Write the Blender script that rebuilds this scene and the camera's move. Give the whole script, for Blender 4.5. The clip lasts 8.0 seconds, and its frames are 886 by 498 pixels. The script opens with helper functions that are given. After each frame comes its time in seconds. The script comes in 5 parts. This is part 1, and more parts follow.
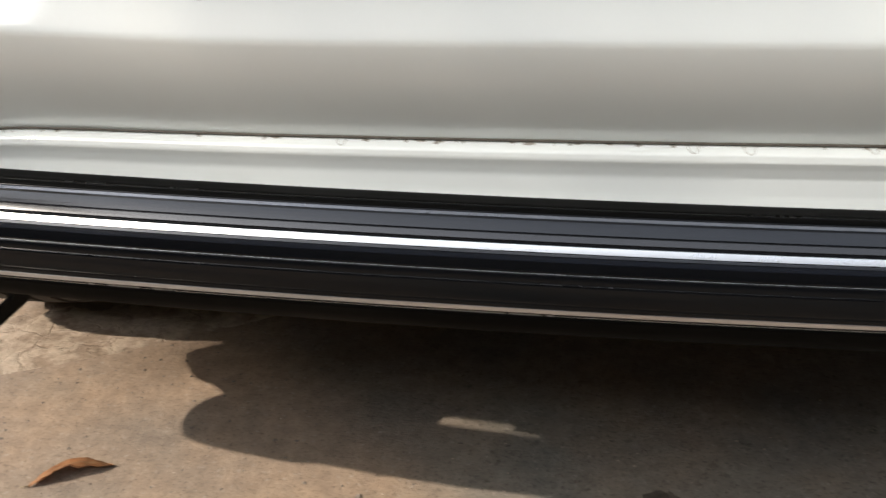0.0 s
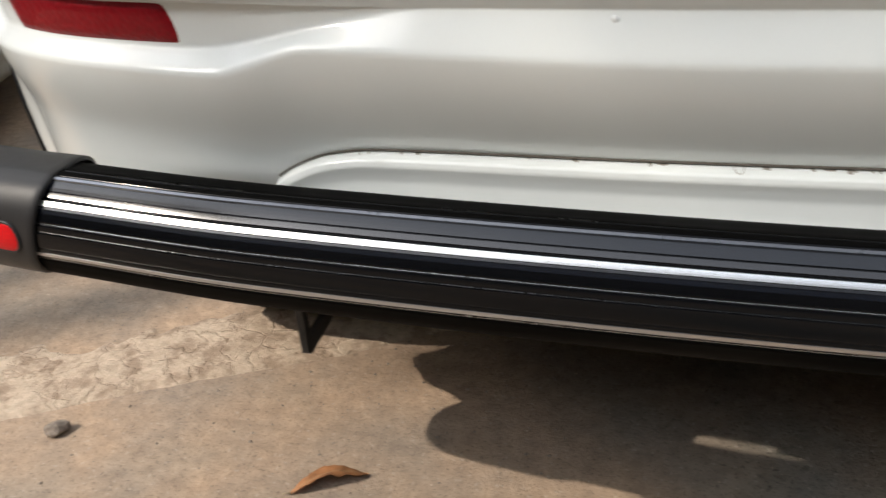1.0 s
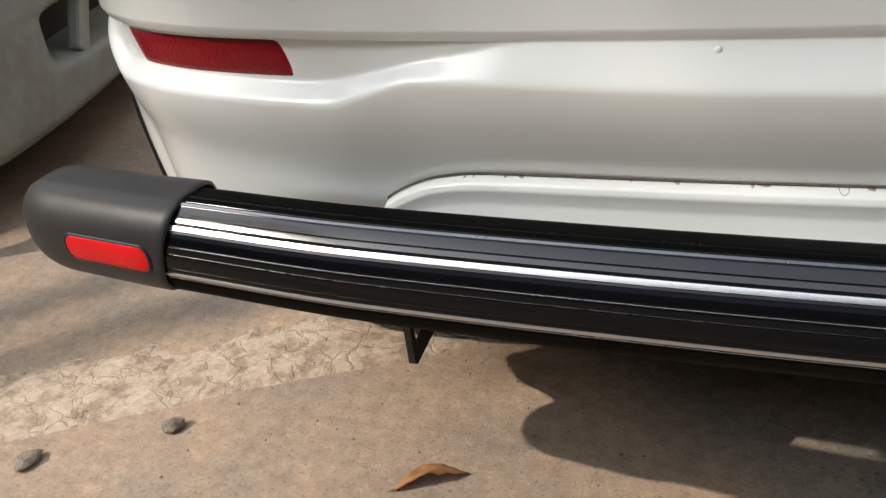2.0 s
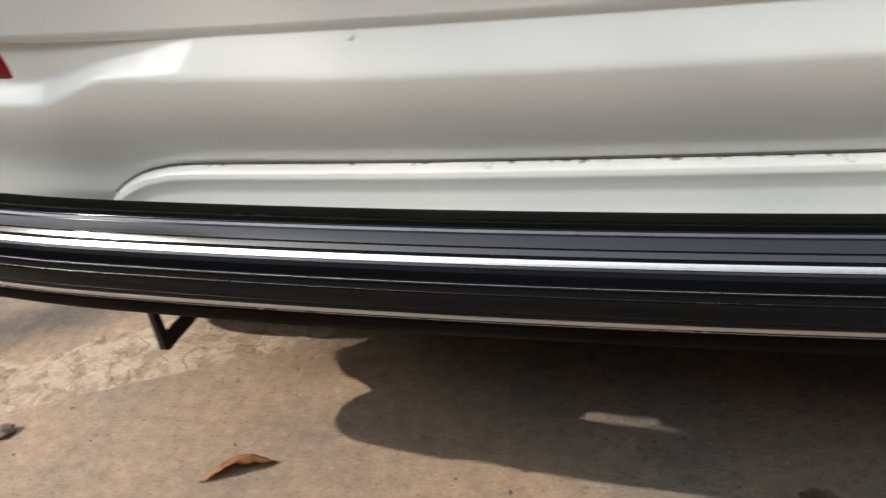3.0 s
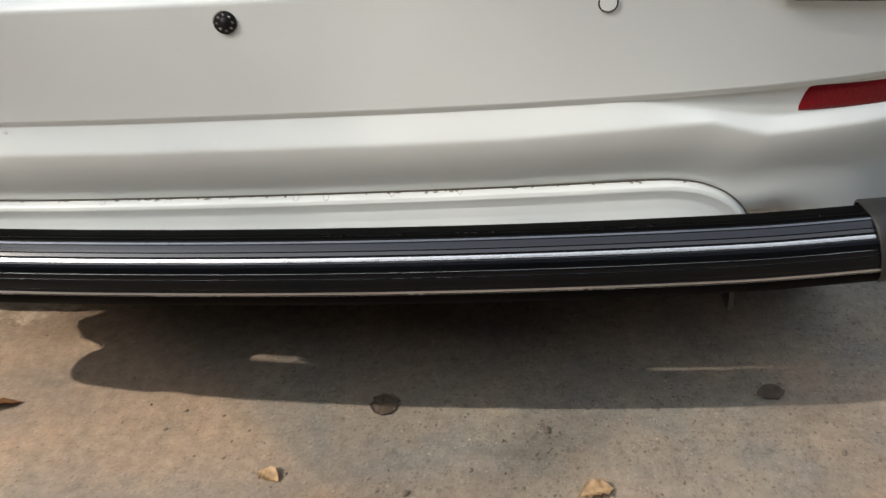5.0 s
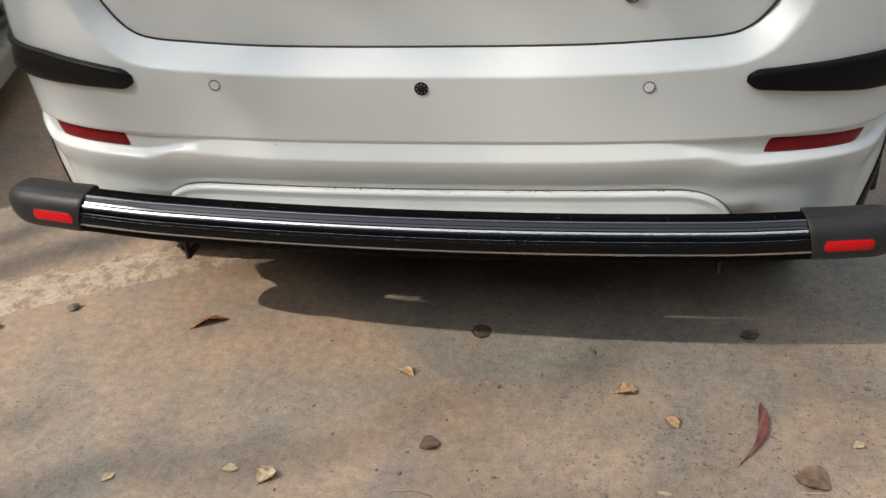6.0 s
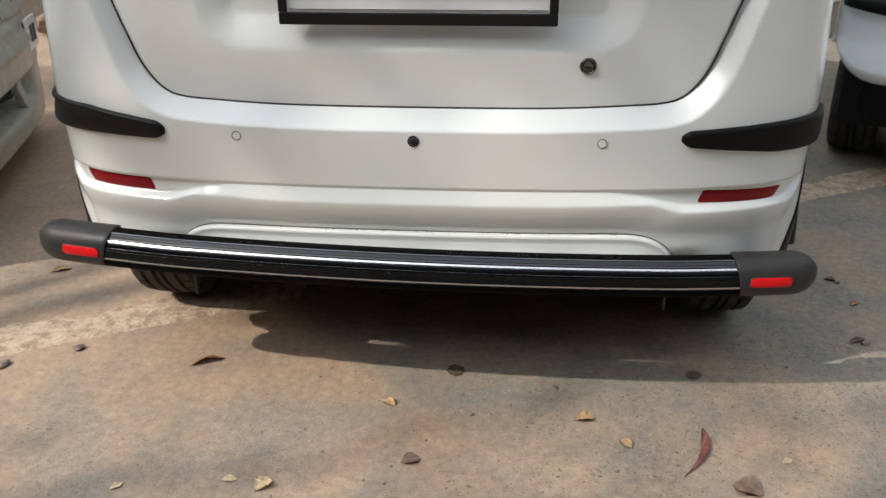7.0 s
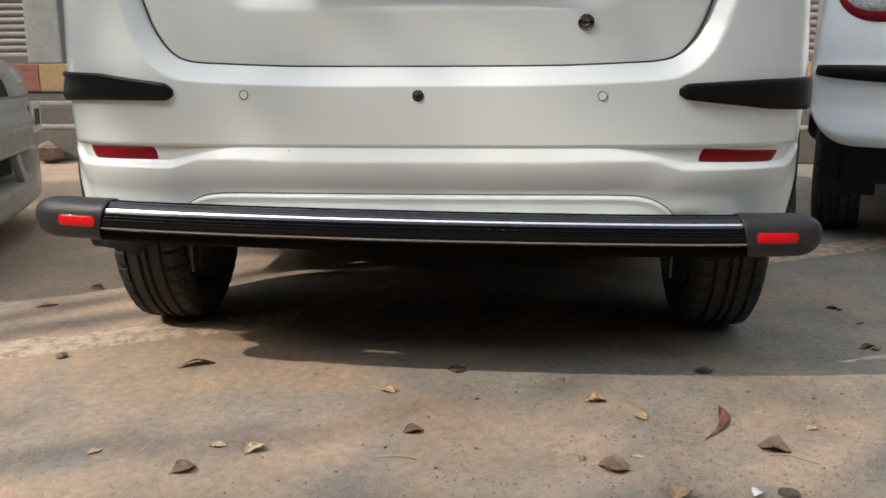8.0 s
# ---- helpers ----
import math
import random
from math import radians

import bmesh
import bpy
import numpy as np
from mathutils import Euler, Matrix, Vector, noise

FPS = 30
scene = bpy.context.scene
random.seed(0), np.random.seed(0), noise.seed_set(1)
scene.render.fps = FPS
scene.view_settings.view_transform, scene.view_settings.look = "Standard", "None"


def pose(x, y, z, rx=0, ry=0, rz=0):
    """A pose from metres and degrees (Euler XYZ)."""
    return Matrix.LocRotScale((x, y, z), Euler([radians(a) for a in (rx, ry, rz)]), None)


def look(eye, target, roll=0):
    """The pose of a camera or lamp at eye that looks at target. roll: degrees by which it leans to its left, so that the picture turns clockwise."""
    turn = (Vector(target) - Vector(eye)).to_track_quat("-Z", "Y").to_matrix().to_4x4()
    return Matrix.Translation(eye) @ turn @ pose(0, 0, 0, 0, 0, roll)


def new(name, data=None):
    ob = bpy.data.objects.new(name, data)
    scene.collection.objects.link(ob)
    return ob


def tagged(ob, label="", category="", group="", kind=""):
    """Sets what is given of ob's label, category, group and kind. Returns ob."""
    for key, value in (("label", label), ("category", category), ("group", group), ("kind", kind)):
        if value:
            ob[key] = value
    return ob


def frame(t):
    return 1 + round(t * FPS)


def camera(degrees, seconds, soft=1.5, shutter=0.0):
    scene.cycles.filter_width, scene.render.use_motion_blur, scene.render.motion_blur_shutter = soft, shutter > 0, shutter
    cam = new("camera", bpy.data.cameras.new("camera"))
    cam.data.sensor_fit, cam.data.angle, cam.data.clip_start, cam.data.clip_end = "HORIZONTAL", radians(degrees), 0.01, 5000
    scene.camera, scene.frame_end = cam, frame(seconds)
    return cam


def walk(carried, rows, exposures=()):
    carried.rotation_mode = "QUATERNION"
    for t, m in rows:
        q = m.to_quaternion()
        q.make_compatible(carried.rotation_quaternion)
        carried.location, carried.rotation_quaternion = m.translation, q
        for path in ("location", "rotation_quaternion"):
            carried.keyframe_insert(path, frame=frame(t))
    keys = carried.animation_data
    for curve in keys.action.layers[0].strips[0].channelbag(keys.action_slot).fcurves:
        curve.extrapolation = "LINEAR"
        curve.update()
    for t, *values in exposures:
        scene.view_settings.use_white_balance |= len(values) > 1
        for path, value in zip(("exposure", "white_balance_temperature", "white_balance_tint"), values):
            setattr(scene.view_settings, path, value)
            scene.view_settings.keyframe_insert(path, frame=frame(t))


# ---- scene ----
cam = camera(54.9, 8.0, soft=1.4, shutter=0.3)
PATH = [
    (0, (-0.066, -0.499, 0.624), (-0.286, 1.263, -0.296), -1.5),
    (0.5, (-0.167, -0.483, 0.635), (-0.495, 1.251, -0.305), -2.7),
    (1, (-0.264, -0.486, 0.647), (-0.665, 1.224, -0.309), -3.5),
    (1.2, (-0.29, -0.488, 0.661), (-0.731, 1.209, -0.302), -3.9),
    (2.3, (-0.258, -0.5, 0.684), (-0.848, 1.141, -0.296), -7.7),
    (2.5, (-0.23, -0.498, 0.674), (-0.781, 1.165, -0.292), -7.2),
    (3, (-0.081, -0.501, 0.659), (-0.582, 1.184, -0.294), -8.1),
    (3.5, (0.069, -0.521, 0.668), (-0.297, 1.191, -0.297), -7.3),
    (4, (0.231, -0.569, 0.699), (0.031, 1.17, -0.278), -4.6),
    (4.2, (0.272, -0.605, 0.719), (0.141, 1.138, -0.261), -2.9),
    (5.3, (0.265, -0.939, 0.987), (0.073, 0.715, -0.121), -5.1),
    (5.5, (0.211, -1.05, 1.083), (-0.006, 0.579, -0.057), -4.7),
    (6, (0.21, -1.299, 1.182), (-0.039, 0.353, 0.082), -3.3),
    (6.5, (0.234, -1.49, 1.219), (-0.006, 0.241, 0.248), -1.8),
    (7, (0.19, -1.586, 1.164), (0.032, 0.211, 0.3), -0.5),
    (7.5, (0.141, -1.642, 0.941), (0.086, 0.255, 0.31), 0.5),
    (8, (0.154, -1.723, 0.713), (0.029, 0.224, 0.272), -0.2),
]
EXPOSURES = [(0.0, 0.08), (0.5, 0.00), (1.0, -0.03), (2.5, -0.05), (3.2, -0.04), (3.6, -0.10), (4.0, -0.06), (4.3, -0.06), (5.5, -0.15), (6.0, -0.22), (6.5, -0.10), (7.0, -0.07), (7.5, -0.04), (8.0, -0.06)]
walk(cam, [(t, look(eye, target, roll)) for t, eye, target, roll in PATH], EXPOSURES)

# ---- light ----
scene.view_settings.exposure = 0.0
SUN = Vector((-0.38, -0.210, 0.365)).normalized()
world = bpy.data.worlds.new("sky")
scene.world = world
world.use_nodes = True
sky = world.node_tree.nodes.new("ShaderNodeTexSky")
sky.sky_type, sky.sun_disc = "NISHITA", False
sky.sun_elevation, sky.sun_rotation = math.asin(SUN.z), math.atan2(SUN.x, SUN.y)
sky.dust_density, sky.air_density, sky.ozone_density = 3.0, 1.0, 1.5
world.node_tree.nodes["Background"].inputs[1].default_value = 0.42
grey = world.node_tree.nodes.new("ShaderNodeRGBToBW")
haze = world.node_tree.nodes.new("ShaderNodeMix")
haze.data_type = "RGBA"
haze.inputs[0].default_value = 0.80
world.node_tree.links.new(sky.outputs[0], grey.inputs[0])
world.node_tree.links.new(sky.outputs[0], haze.inputs[6])
even = world.node_tree.nodes.new("ShaderNodeMath")
even.operation = "POWER"
even.inputs[1].default_value = 0.5
milky = world.node_tree.nodes.new("ShaderNodeMix")
milky.data_type, milky.blend_type = "RGBA", "MULTIPLY"
milky.inputs[0].default_value, milky.inputs[7].default_value = 1.0, (1.90, 1.97, 2.05, 1)
world.node_tree.links.new(grey.outputs[0], even.inputs[0])
world.node_tree.links.new(even.outputs[0], milky.inputs[6])
world.node_tree.links.new(milky.outputs[2], haze.inputs[7])
world.node_tree.links.new(haze.outputs[2], world.node_tree.nodes["Background"].inputs[0])
sun = new("sun", bpy.data.lights.new("sun", "SUN"))
sun.data.energy, sun.data.angle, sun.data.color = 3.5, radians(0.6), (1.0, 0.90, 0.78)
sun.matrix_world = look(SUN * 20, (0, 0, 0))


# ---- materials ----
def nodes_of(name):
    m = bpy.data.materials.new(name)
    m.use_nodes = True
    return m, m.node_tree.nodes, m.node_tree.links, m.node_tree.nodes["Principled BSDF"]


def add(nodes, kind, **values):
    n = nodes.new("ShaderNode" + kind)
    for key, value in values.items():
        n.inputs[key.replace("_", " ")].default_value = value
    return n


def ramp(nodes, links, source, stops):
    n = nodes.new("ShaderNodeValToRGB")
    while len(n.color_ramp.elements) < len(stops):
        n.color_ramp.elements.new(0.5)
    for e, (at, c) in zip(n.color_ramp.elements, stops):
        e.position, e.color = at, (*c, 1) if len(c) == 3 else c
    links.new(source, n.inputs[0])
    return n.outputs[0]


def mixed(nodes, links, how, fac, a, b):
    n = nodes.new("ShaderNodeMix")
    n.data_type, n.blend_type = "RGBA", how
    for socket, v in ((n.inputs[0], fac), (n.inputs[6], a), (n.inputs[7], b)):
        if isinstance(v, (int, float)):
            socket.default_value = v
        elif isinstance(v, tuple):
            socket.default_value = (*v, 1)
        else:
            links.new(v, socket)
    return n.outputs[2]


def surface(name, base, rough, metal=0.0, coat=0.0, grain=0.0, scale=60.0, bump=0.0, stain=0.0, stain_colour=(0.2, 0.16, 0.12),
            stain_scale=6.0, specular=0.5, coat_rough=0.03):
    """Base colour with fine grain, larger stains, uneven gloss and fine relief, in metres."""
    m, nodes, links, p = nodes_of(name)
    pos = nodes.new("ShaderNodeNewGeometry").outputs["Position"]
    fine = add(nodes, "TexNoise", Scale=scale, Detail=5.0, Roughness=0.6)
    wide = add(nodes, "TexNoise", Scale=stain_scale, Detail=6.0, Roughness=0.65)
    links.new(pos, fine.inputs["Vector"])
    links.new(pos, wide.inputs["Vector"])
    dark = tuple(c * (1 - grain) for c in base)
    lit = tuple(min(1, c * (1 + grain * 0.6)) for c in base)
    col = ramp(nodes, links, fine.outputs[0], [(0.3, dark), (0.7, lit)])
    if stain:
        mask = ramp(nodes, links, wide.outputs[0], [(0.45, (0, 0, 0)), (0.75, (stain,) * 3)])
        col = mixed(nodes, links, "MIX", mask, col, stain_colour)
    links.new(col, p.inputs["Base Color"])
    r = ramp(nodes, links, wide.outputs[0], [(0.3, (max(0.02, rough * 0.85),) * 3), (0.7, (min(1, rough * 1.2),) * 3)])
    links.new(r, p.inputs["Roughness"])
    p.inputs["Metallic"].default_value = metal
    p.inputs["Coat Weight"].default_value = coat
    p.inputs["Coat Roughness"].default_value = coat_rough
    p.inputs["Specular IOR Level"].default_value = specular
    if bump:
        b = add(nodes, "Bump", Strength=0.6, Distance=bump)
        links.new(fine.outputs[0], b.inputs["Height"])
        links.new(b.outputs[0], p.inputs["Normal"])
    return m


WHITE = surface("white_paint", (0.715, 0.76, 0.755), 0.38, coat=1.0, grain=0.01, scale=900, stain=0.10, stain_colour=(0.55, 0.48, 0.38), stain_scale=3.0, coat_rough=0.07)
WHITE_FAR = surface("bluish_white_paint", (0.79, 0.84, 0.87), 0.35, coat=1.0, grain=0.01, scale=900, stain=0.15, stain_colour=(0.5, 0.48, 0.42), stain_scale=4.0)
WHITE_DIRTY = surface("dirty_white_paint", (0.34, 0.355, 0.32), 0.45, coat=0.5, grain=0.12, scale=40, stain=0.75, stain_colour=(0.26, 0.22, 0.16), stain_scale=9.0, coat_rough=0.2)
MOUTH = surface("dusty_dark_grille_plastic", (0.035, 0.033, 0.029), 0.8, grain=0.3, scale=60, stain=0.5, stain_colour=(0.08, 0.072, 0.06), stain_scale=8)
# Colour holds the panel gap's thin shadow as well as its grime.
GAP = surface("shaded_grimy_gap", (0.10, 0.09, 0.075), 0.9, grain=0.4, scale=200)
SEAL = surface("black_rubber_seal", (0.012, 0.012, 0.012), 0.6, grain=0.2)
ANODISED = surface("black_anodised_metal", (0.003, 0.0035, 0.0045), 0.12, grain=0.1, scale=300, stain=0.05, stain_colour=(0.02, 0.019, 0.018), stain_scale=14, specular=0.20)
LINE = surface("bright_thin_line_metal", (0.62, 0.62, 0.62), 0.25, metal=1.0, grain=0.1, scale=300)
# Darker copy of the polished aluminium, for the strip that reflects the ground.
DIM_ALUMINIUM = surface("dimmed_aluminium", (0.60, 0.605, 0.62), 0.32, metal=1.0, grain=0.06, scale=200)
# Paler metal stands in for the sky reflected on the tube's ridge.
RIDGE = surface("ridge_sky_sheen", (0.26, 0.27, 0.30), 0.28, metal=1.0, grain=0.1, scale=300)
RIDGE_DARK = surface("dark_grooved_metal", (0.11, 0.115, 0.125), 0.34, metal=1.0, grain=0.15, scale=300)
# Black tube finish made glossier and paler to carry the sky's reflection.
BAND_LIGHT = surface("black_band_light_sky_sheen", (0.014, 0.015, 0.019), 0.14, grain=0.1, scale=300, specular=0.9)
PAD_PLAIN = surface("plain_black_rubber_pad", (0.004, 0.004, 0.004), 0.5, grain=0.2, scale=300, specular=0.16)
# Blue tint and extra gloss imitate sky reflected in the black tube.
BAND = surface("black_band_sky_sheen", (0.006, 0.008, 0.013), 0.17, grain=0.1, scale=300, specular=0.72)
INLAY = surface("matt_black_inlay", (0.002, 0.002, 0.002), 0.6, grain=0.2, scale=300, specular=0.03)
POLISHED = surface("polished_aluminium", (0.91, 0.91, 0.905), 0.26, metal=1.0, grain=0.05, scale=200)
CHROME = surface("chrome", (0.75, 0.75, 0.75), 0.12, metal=1.0, grain=0.05)
LOCK = surface("dark_chrome", (0.16, 0.155, 0.145), 0.25, metal=1.0, grain=0.15, scale=200)
CAP = surface("dark_grey_plastic", (0.025, 0.025, 0.026), 0.48, grain=0.18, scale=700, bump=0.00012, stain=0.25, stain_colour=(0.050, 0.047, 0.042), stain_scale=16, specular=0.36)
BLACK = surface("black_plastic", (0.009, 0.0095, 0.0105), 0.42, grain=0.2, scale=400, bump=0.0001, specular=0.25)
UNDER = surface("dusty_black_underbody", (0.018, 0.017, 0.016), 0.85, grain=0.4, scale=25, stain=0.4, stain_colour=(0.05, 0.042, 0.035))
RUBBER = surface("dusty_tyre_rubber", (0.024, 0.023, 0.022), 0.8, grain=0.3, scale=80, stain=0.6, stain_colour=(0.085, 0.075, 0.062), stain_scale=12)
STEEL = surface("dull_steel", (0.30, 0.29, 0.28), 0.45, metal=0.9, grain=0.25, scale=120)
BRACKET = surface("black_painted_bracket", (0.013, 0.013, 0.013), 0.4, grain=0.4, scale=200, bump=0.0006, stain=0.2, stain_colour=(0.12, 0.1, 0.08), stain_scale=60)
PLATE = surface("white_plate", (0.72, 0.74, 0.76), 0.35, coat=0.4, grain=0.02)
INK = surface("black_ink", (0.02, 0.02, 0.02), 0.5)
GLASS_DARK = surface("dark_window_glass", (0.01, 0.011, 0.012), 0.04, coat=1.0, specular=0.8)
CLEAR_LAMP = surface("clear_lamp_facets", (0.75, 0.75, 0.74), 0.15, metal=0.7, grain=0.5, scale=90, bump=0.004)
RED_CLOTH = surface("red_banner", (0.38, 0.012, 0.02), 0.6, grain=0.1, scale=60)
YELLOW = surface("yellow_print", (0.7, 0.42, 0.05), 0.6)
DROP = surface("clear_water_on_white", (0.70, 0.73, 0.73), 0.03, coat=1.0, grain=0.01)


def lens_red(name, colour, cell, glow_rough):
    """Red reflector plastic: a clear coat over fine prisms."""
    m, nodes, links, p = nodes_of(name)
    pos = nodes.new("ShaderNodeNewGeometry").outputs["Position"]
    v = add(nodes, "TexVoronoi", Scale=cell)
    links.new(pos, v.inputs["Vector"])
    n = add(nodes, "TexNoise", Scale=22.0, Detail=4.0)
    links.new(pos, n.inputs["Vector"])
    col = ramp(nodes, links, v.outputs["Distance"], [(0.0, tuple(c * 0.75 for c in colour)), (0.8, colour)])
    col = mixed(nodes, links, "MULTIPLY", 0.35, col, ramp(nodes, links, n.outputs[0], [(0.3, (0.6, 0.6, 0.6)), (0.7, (1, 1, 1))]))
    links.new(col, p.inputs["Base Color"])
    p.inputs["Roughness"].default_value = glow_rough
    p.inputs["Coat Weight"].default_value, p.inputs["Coat Roughness"].default_value = 0.25, 0.05
    p.inputs["Specular IOR Level"].default_value = 0.15
    b = add(nodes, "Bump", Strength=0.5, Distance=0.0008)
    links.new(v.outputs["Distance"], b.inputs["Height"])
    links.new(b.outputs[0], p.inputs["Normal"])
    return m


RED_LAMP = lens_red("dark_red_reflector", (0.24, 0.002, 0.008), 260, 0.4)
RED_TAPE = lens_red("bright_red_reflector", (0.80, 0.006, 0.012), 700, 0.4)


def weave():
    """Black pad with a fine woven carbon-look relief."""
    m, nodes, links, p = nodes_of("black_carbon_look_pad")
    pos = nodes.new("ShaderNodeNewGeometry").outputs["Position"]
    turn = nodes.new("ShaderNodeMapping")
    turn.inputs["Rotation"].default_value = (0, radians(45), 0)
    links.new(pos, turn.inputs[0])
    c = add(nodes, "TexChecker", Scale=400.0)
    links.new(turn.outputs[0], c.inputs["Vector"])
    n = add(nodes, "TexNoise", Scale=30.0, Detail=5.0)
    links.new(pos, n.inputs["Vector"])
    col = mixed(nodes, links, "MIX", c.outputs["Fac"], (0.003, 0.003, 0.0033), (0.014, 0.014, 0.0145))
    links.new(col, p.inputs["Base Color"])
    links.new(ramp(nodes, links, n.outputs[0], [(0.3, (0.30,) * 3), (0.7, (0.42,) * 3)]), p.inputs["Roughness"])
    p.inputs["Specular IOR Level"].default_value = 0.18
    b = add(nodes, "Bump", Strength=0.7, Distance=0.0010)
    links.new(c.outputs["Fac"], b.inputs["Height"])
    links.new(b.outputs[0], p.inputs["Normal"])
    return m


PAD = weave()


def ground_material():
    """Dusty old concrete: tan dust over grey, dark grains, patches."""
    m, nodes, links, p = nodes_of("dusty_concrete_ground")
    pos = nodes.new("ShaderNodeNewGeometry").outputs["Position"]

    def noise_at(scale, detail=6.0, rough=0.6):
        n = add(nodes, "TexNoise", Scale=scale, Detail=detail, Roughness=rough)
        links.new(pos, n.inputs["Vector"])
        return n.outputs[0]

    wide, mid, fine, grit = noise_at(1.9, 4.0), noise_at(5.0), noise_at(45.0, 8.0, 0.7), noise_at(240.0, 3.0)
    sep = nodes.new("ShaderNodeSeparateXYZ")
    links.new(pos, sep.inputs[0])
    drift = nodes.new("ShaderNodeMath")
    drift.operation = "MULTIPLY_ADD"
    drift.inputs[1].default_value = -0.10
    links.new(sep.outputs[0], drift.inputs[0])
    links.new(wide, drift.inputs[2])
    dust = drift.outputs[0]
    col = ramp(nodes, links, dust, [(0.38, (0.31, 0.285, 0.245)), (0.60, (0.44, 0.335, 0.25))])
    col = mixed(nodes, links, "MULTIPLY", 0.8, col, ramp(nodes, links, mid, [(0.36, (0.76, 0.82, 0.88)), (0.62, (1.12, 1.06, 0.98))]))
    col = mixed(nodes, links, "MULTIPLY", 0.95, col, ramp(nodes, links, fine, [(0.3, (0.70, 0.70, 0.71)), (0.65, (1.1, 1.09, 1.07))]))
    col = mixed(nodes, links, "MULTIPLY", 0.75, col, ramp(nodes, links, grit, [(0.32, (0.55, 0.54, 0.53)), (0.45, (1, 1, 1)), (0.70, (1, 1, 1)), (0.78, (1.3, 1.28, 1.25))]))
    warp = add(nodes, "TexNoise", Scale=160.0, Detail=3.0)
    links.new(pos, warp.inputs["Vector"])
    ragged = mixed(nodes, links, "ADD", 0.012, pos, warp.outputs[1])
    pit_relief, cluster = None, noise_at(11.0, 3.0)
    for scale, size, strength, share in ((60.0, 0.27, 0.40, 0.66), (120.0, 0.28, 0.6, 0.66), (30.0, 0.18, 0.35, 0.70)):
        pits = add(nodes, "TexVoronoi", Scale=scale)
        pits.voronoi_dimensions = "2D"
        links.new(ragged, pits.inputs["Vector"])
        dots = ramp(nodes, links, pits.outputs["Distance"], [(size * 0.6, (1, 1, 1)), (size, (0, 0, 0))])
        some = ramp(nodes, links, pits.outputs["Color"], [(share, (0, 0, 0)), (share + 0.06, (1, 1, 1))])
        gate = mixed(nodes, links, "MULTIPLY", 0.85, ramp(nodes, links, dust, [(0.36, (strength,) * 3), (0.60, (strength * 0.25,) * 3)]), ramp(nodes, links, cluster, [(0.44, (0.0, 0.0, 0.0)), (0.56, (1, 1, 1))]))
        mask = mixed(nodes, links, "MULTIPLY", 1.0, mixed(nodes, links, "MULTIPLY", 1.0, dots, some), gate)
        col = mixed(nodes, links, "MIX", mask, col, (0.075, 0.062, 0.05))
        pit_relief = mask if pit_relief is None else mixed(nodes, links, "ADD", 1.0, pit_relief, mask)
    pale = add(nodes, "TexVoronoi", Scale=95.0)
    pale.voronoi_dimensions = "2D"
    links.new(ragged, pale.inputs["Vector"])
    flecks = mixed(nodes, links, "MULTIPLY", 1.0, ramp(nodes, links, pale.outputs["Distance"], [(0.10, (0.35, 0.35, 0.35)), (0.17, (0, 0, 0))]), ramp(nodes, links, pale.outputs["Color"], [(0.55, (0, 0, 0)), (0.65, (1, 1, 1))]))
    col = mixed(nodes, links, "MIX", flecks, col, (0.55, 0.48, 0.40))
    links.new(col, p.inputs["Base Color"])
    p.inputs["Roughness"].default_value = 0.9
    p.inputs["Specular IOR Level"].default_value = 0.25
    b1 = add(nodes, "Bump", Strength=0.6, Distance=0.0025)
    links.new(fine, b1.inputs["Height"])
    b2 = add(nodes, "Bump", Strength=0.5, Distance=0.0015)
    links.new(grit, b2.inputs["Height"])
    links.new(b1.outputs[0], b2.inputs["Normal"])
    b3 = add(nodes, "Bump", Strength=0.6, Distance=0.0015)
    b3.invert = True
    links.new(pit_relief, b3.inputs["Height"])
    links.new(b2.outputs[0], b3.inputs["Normal"])
    links.new(b3.outputs[0], p.inputs["Normal"])
    return m


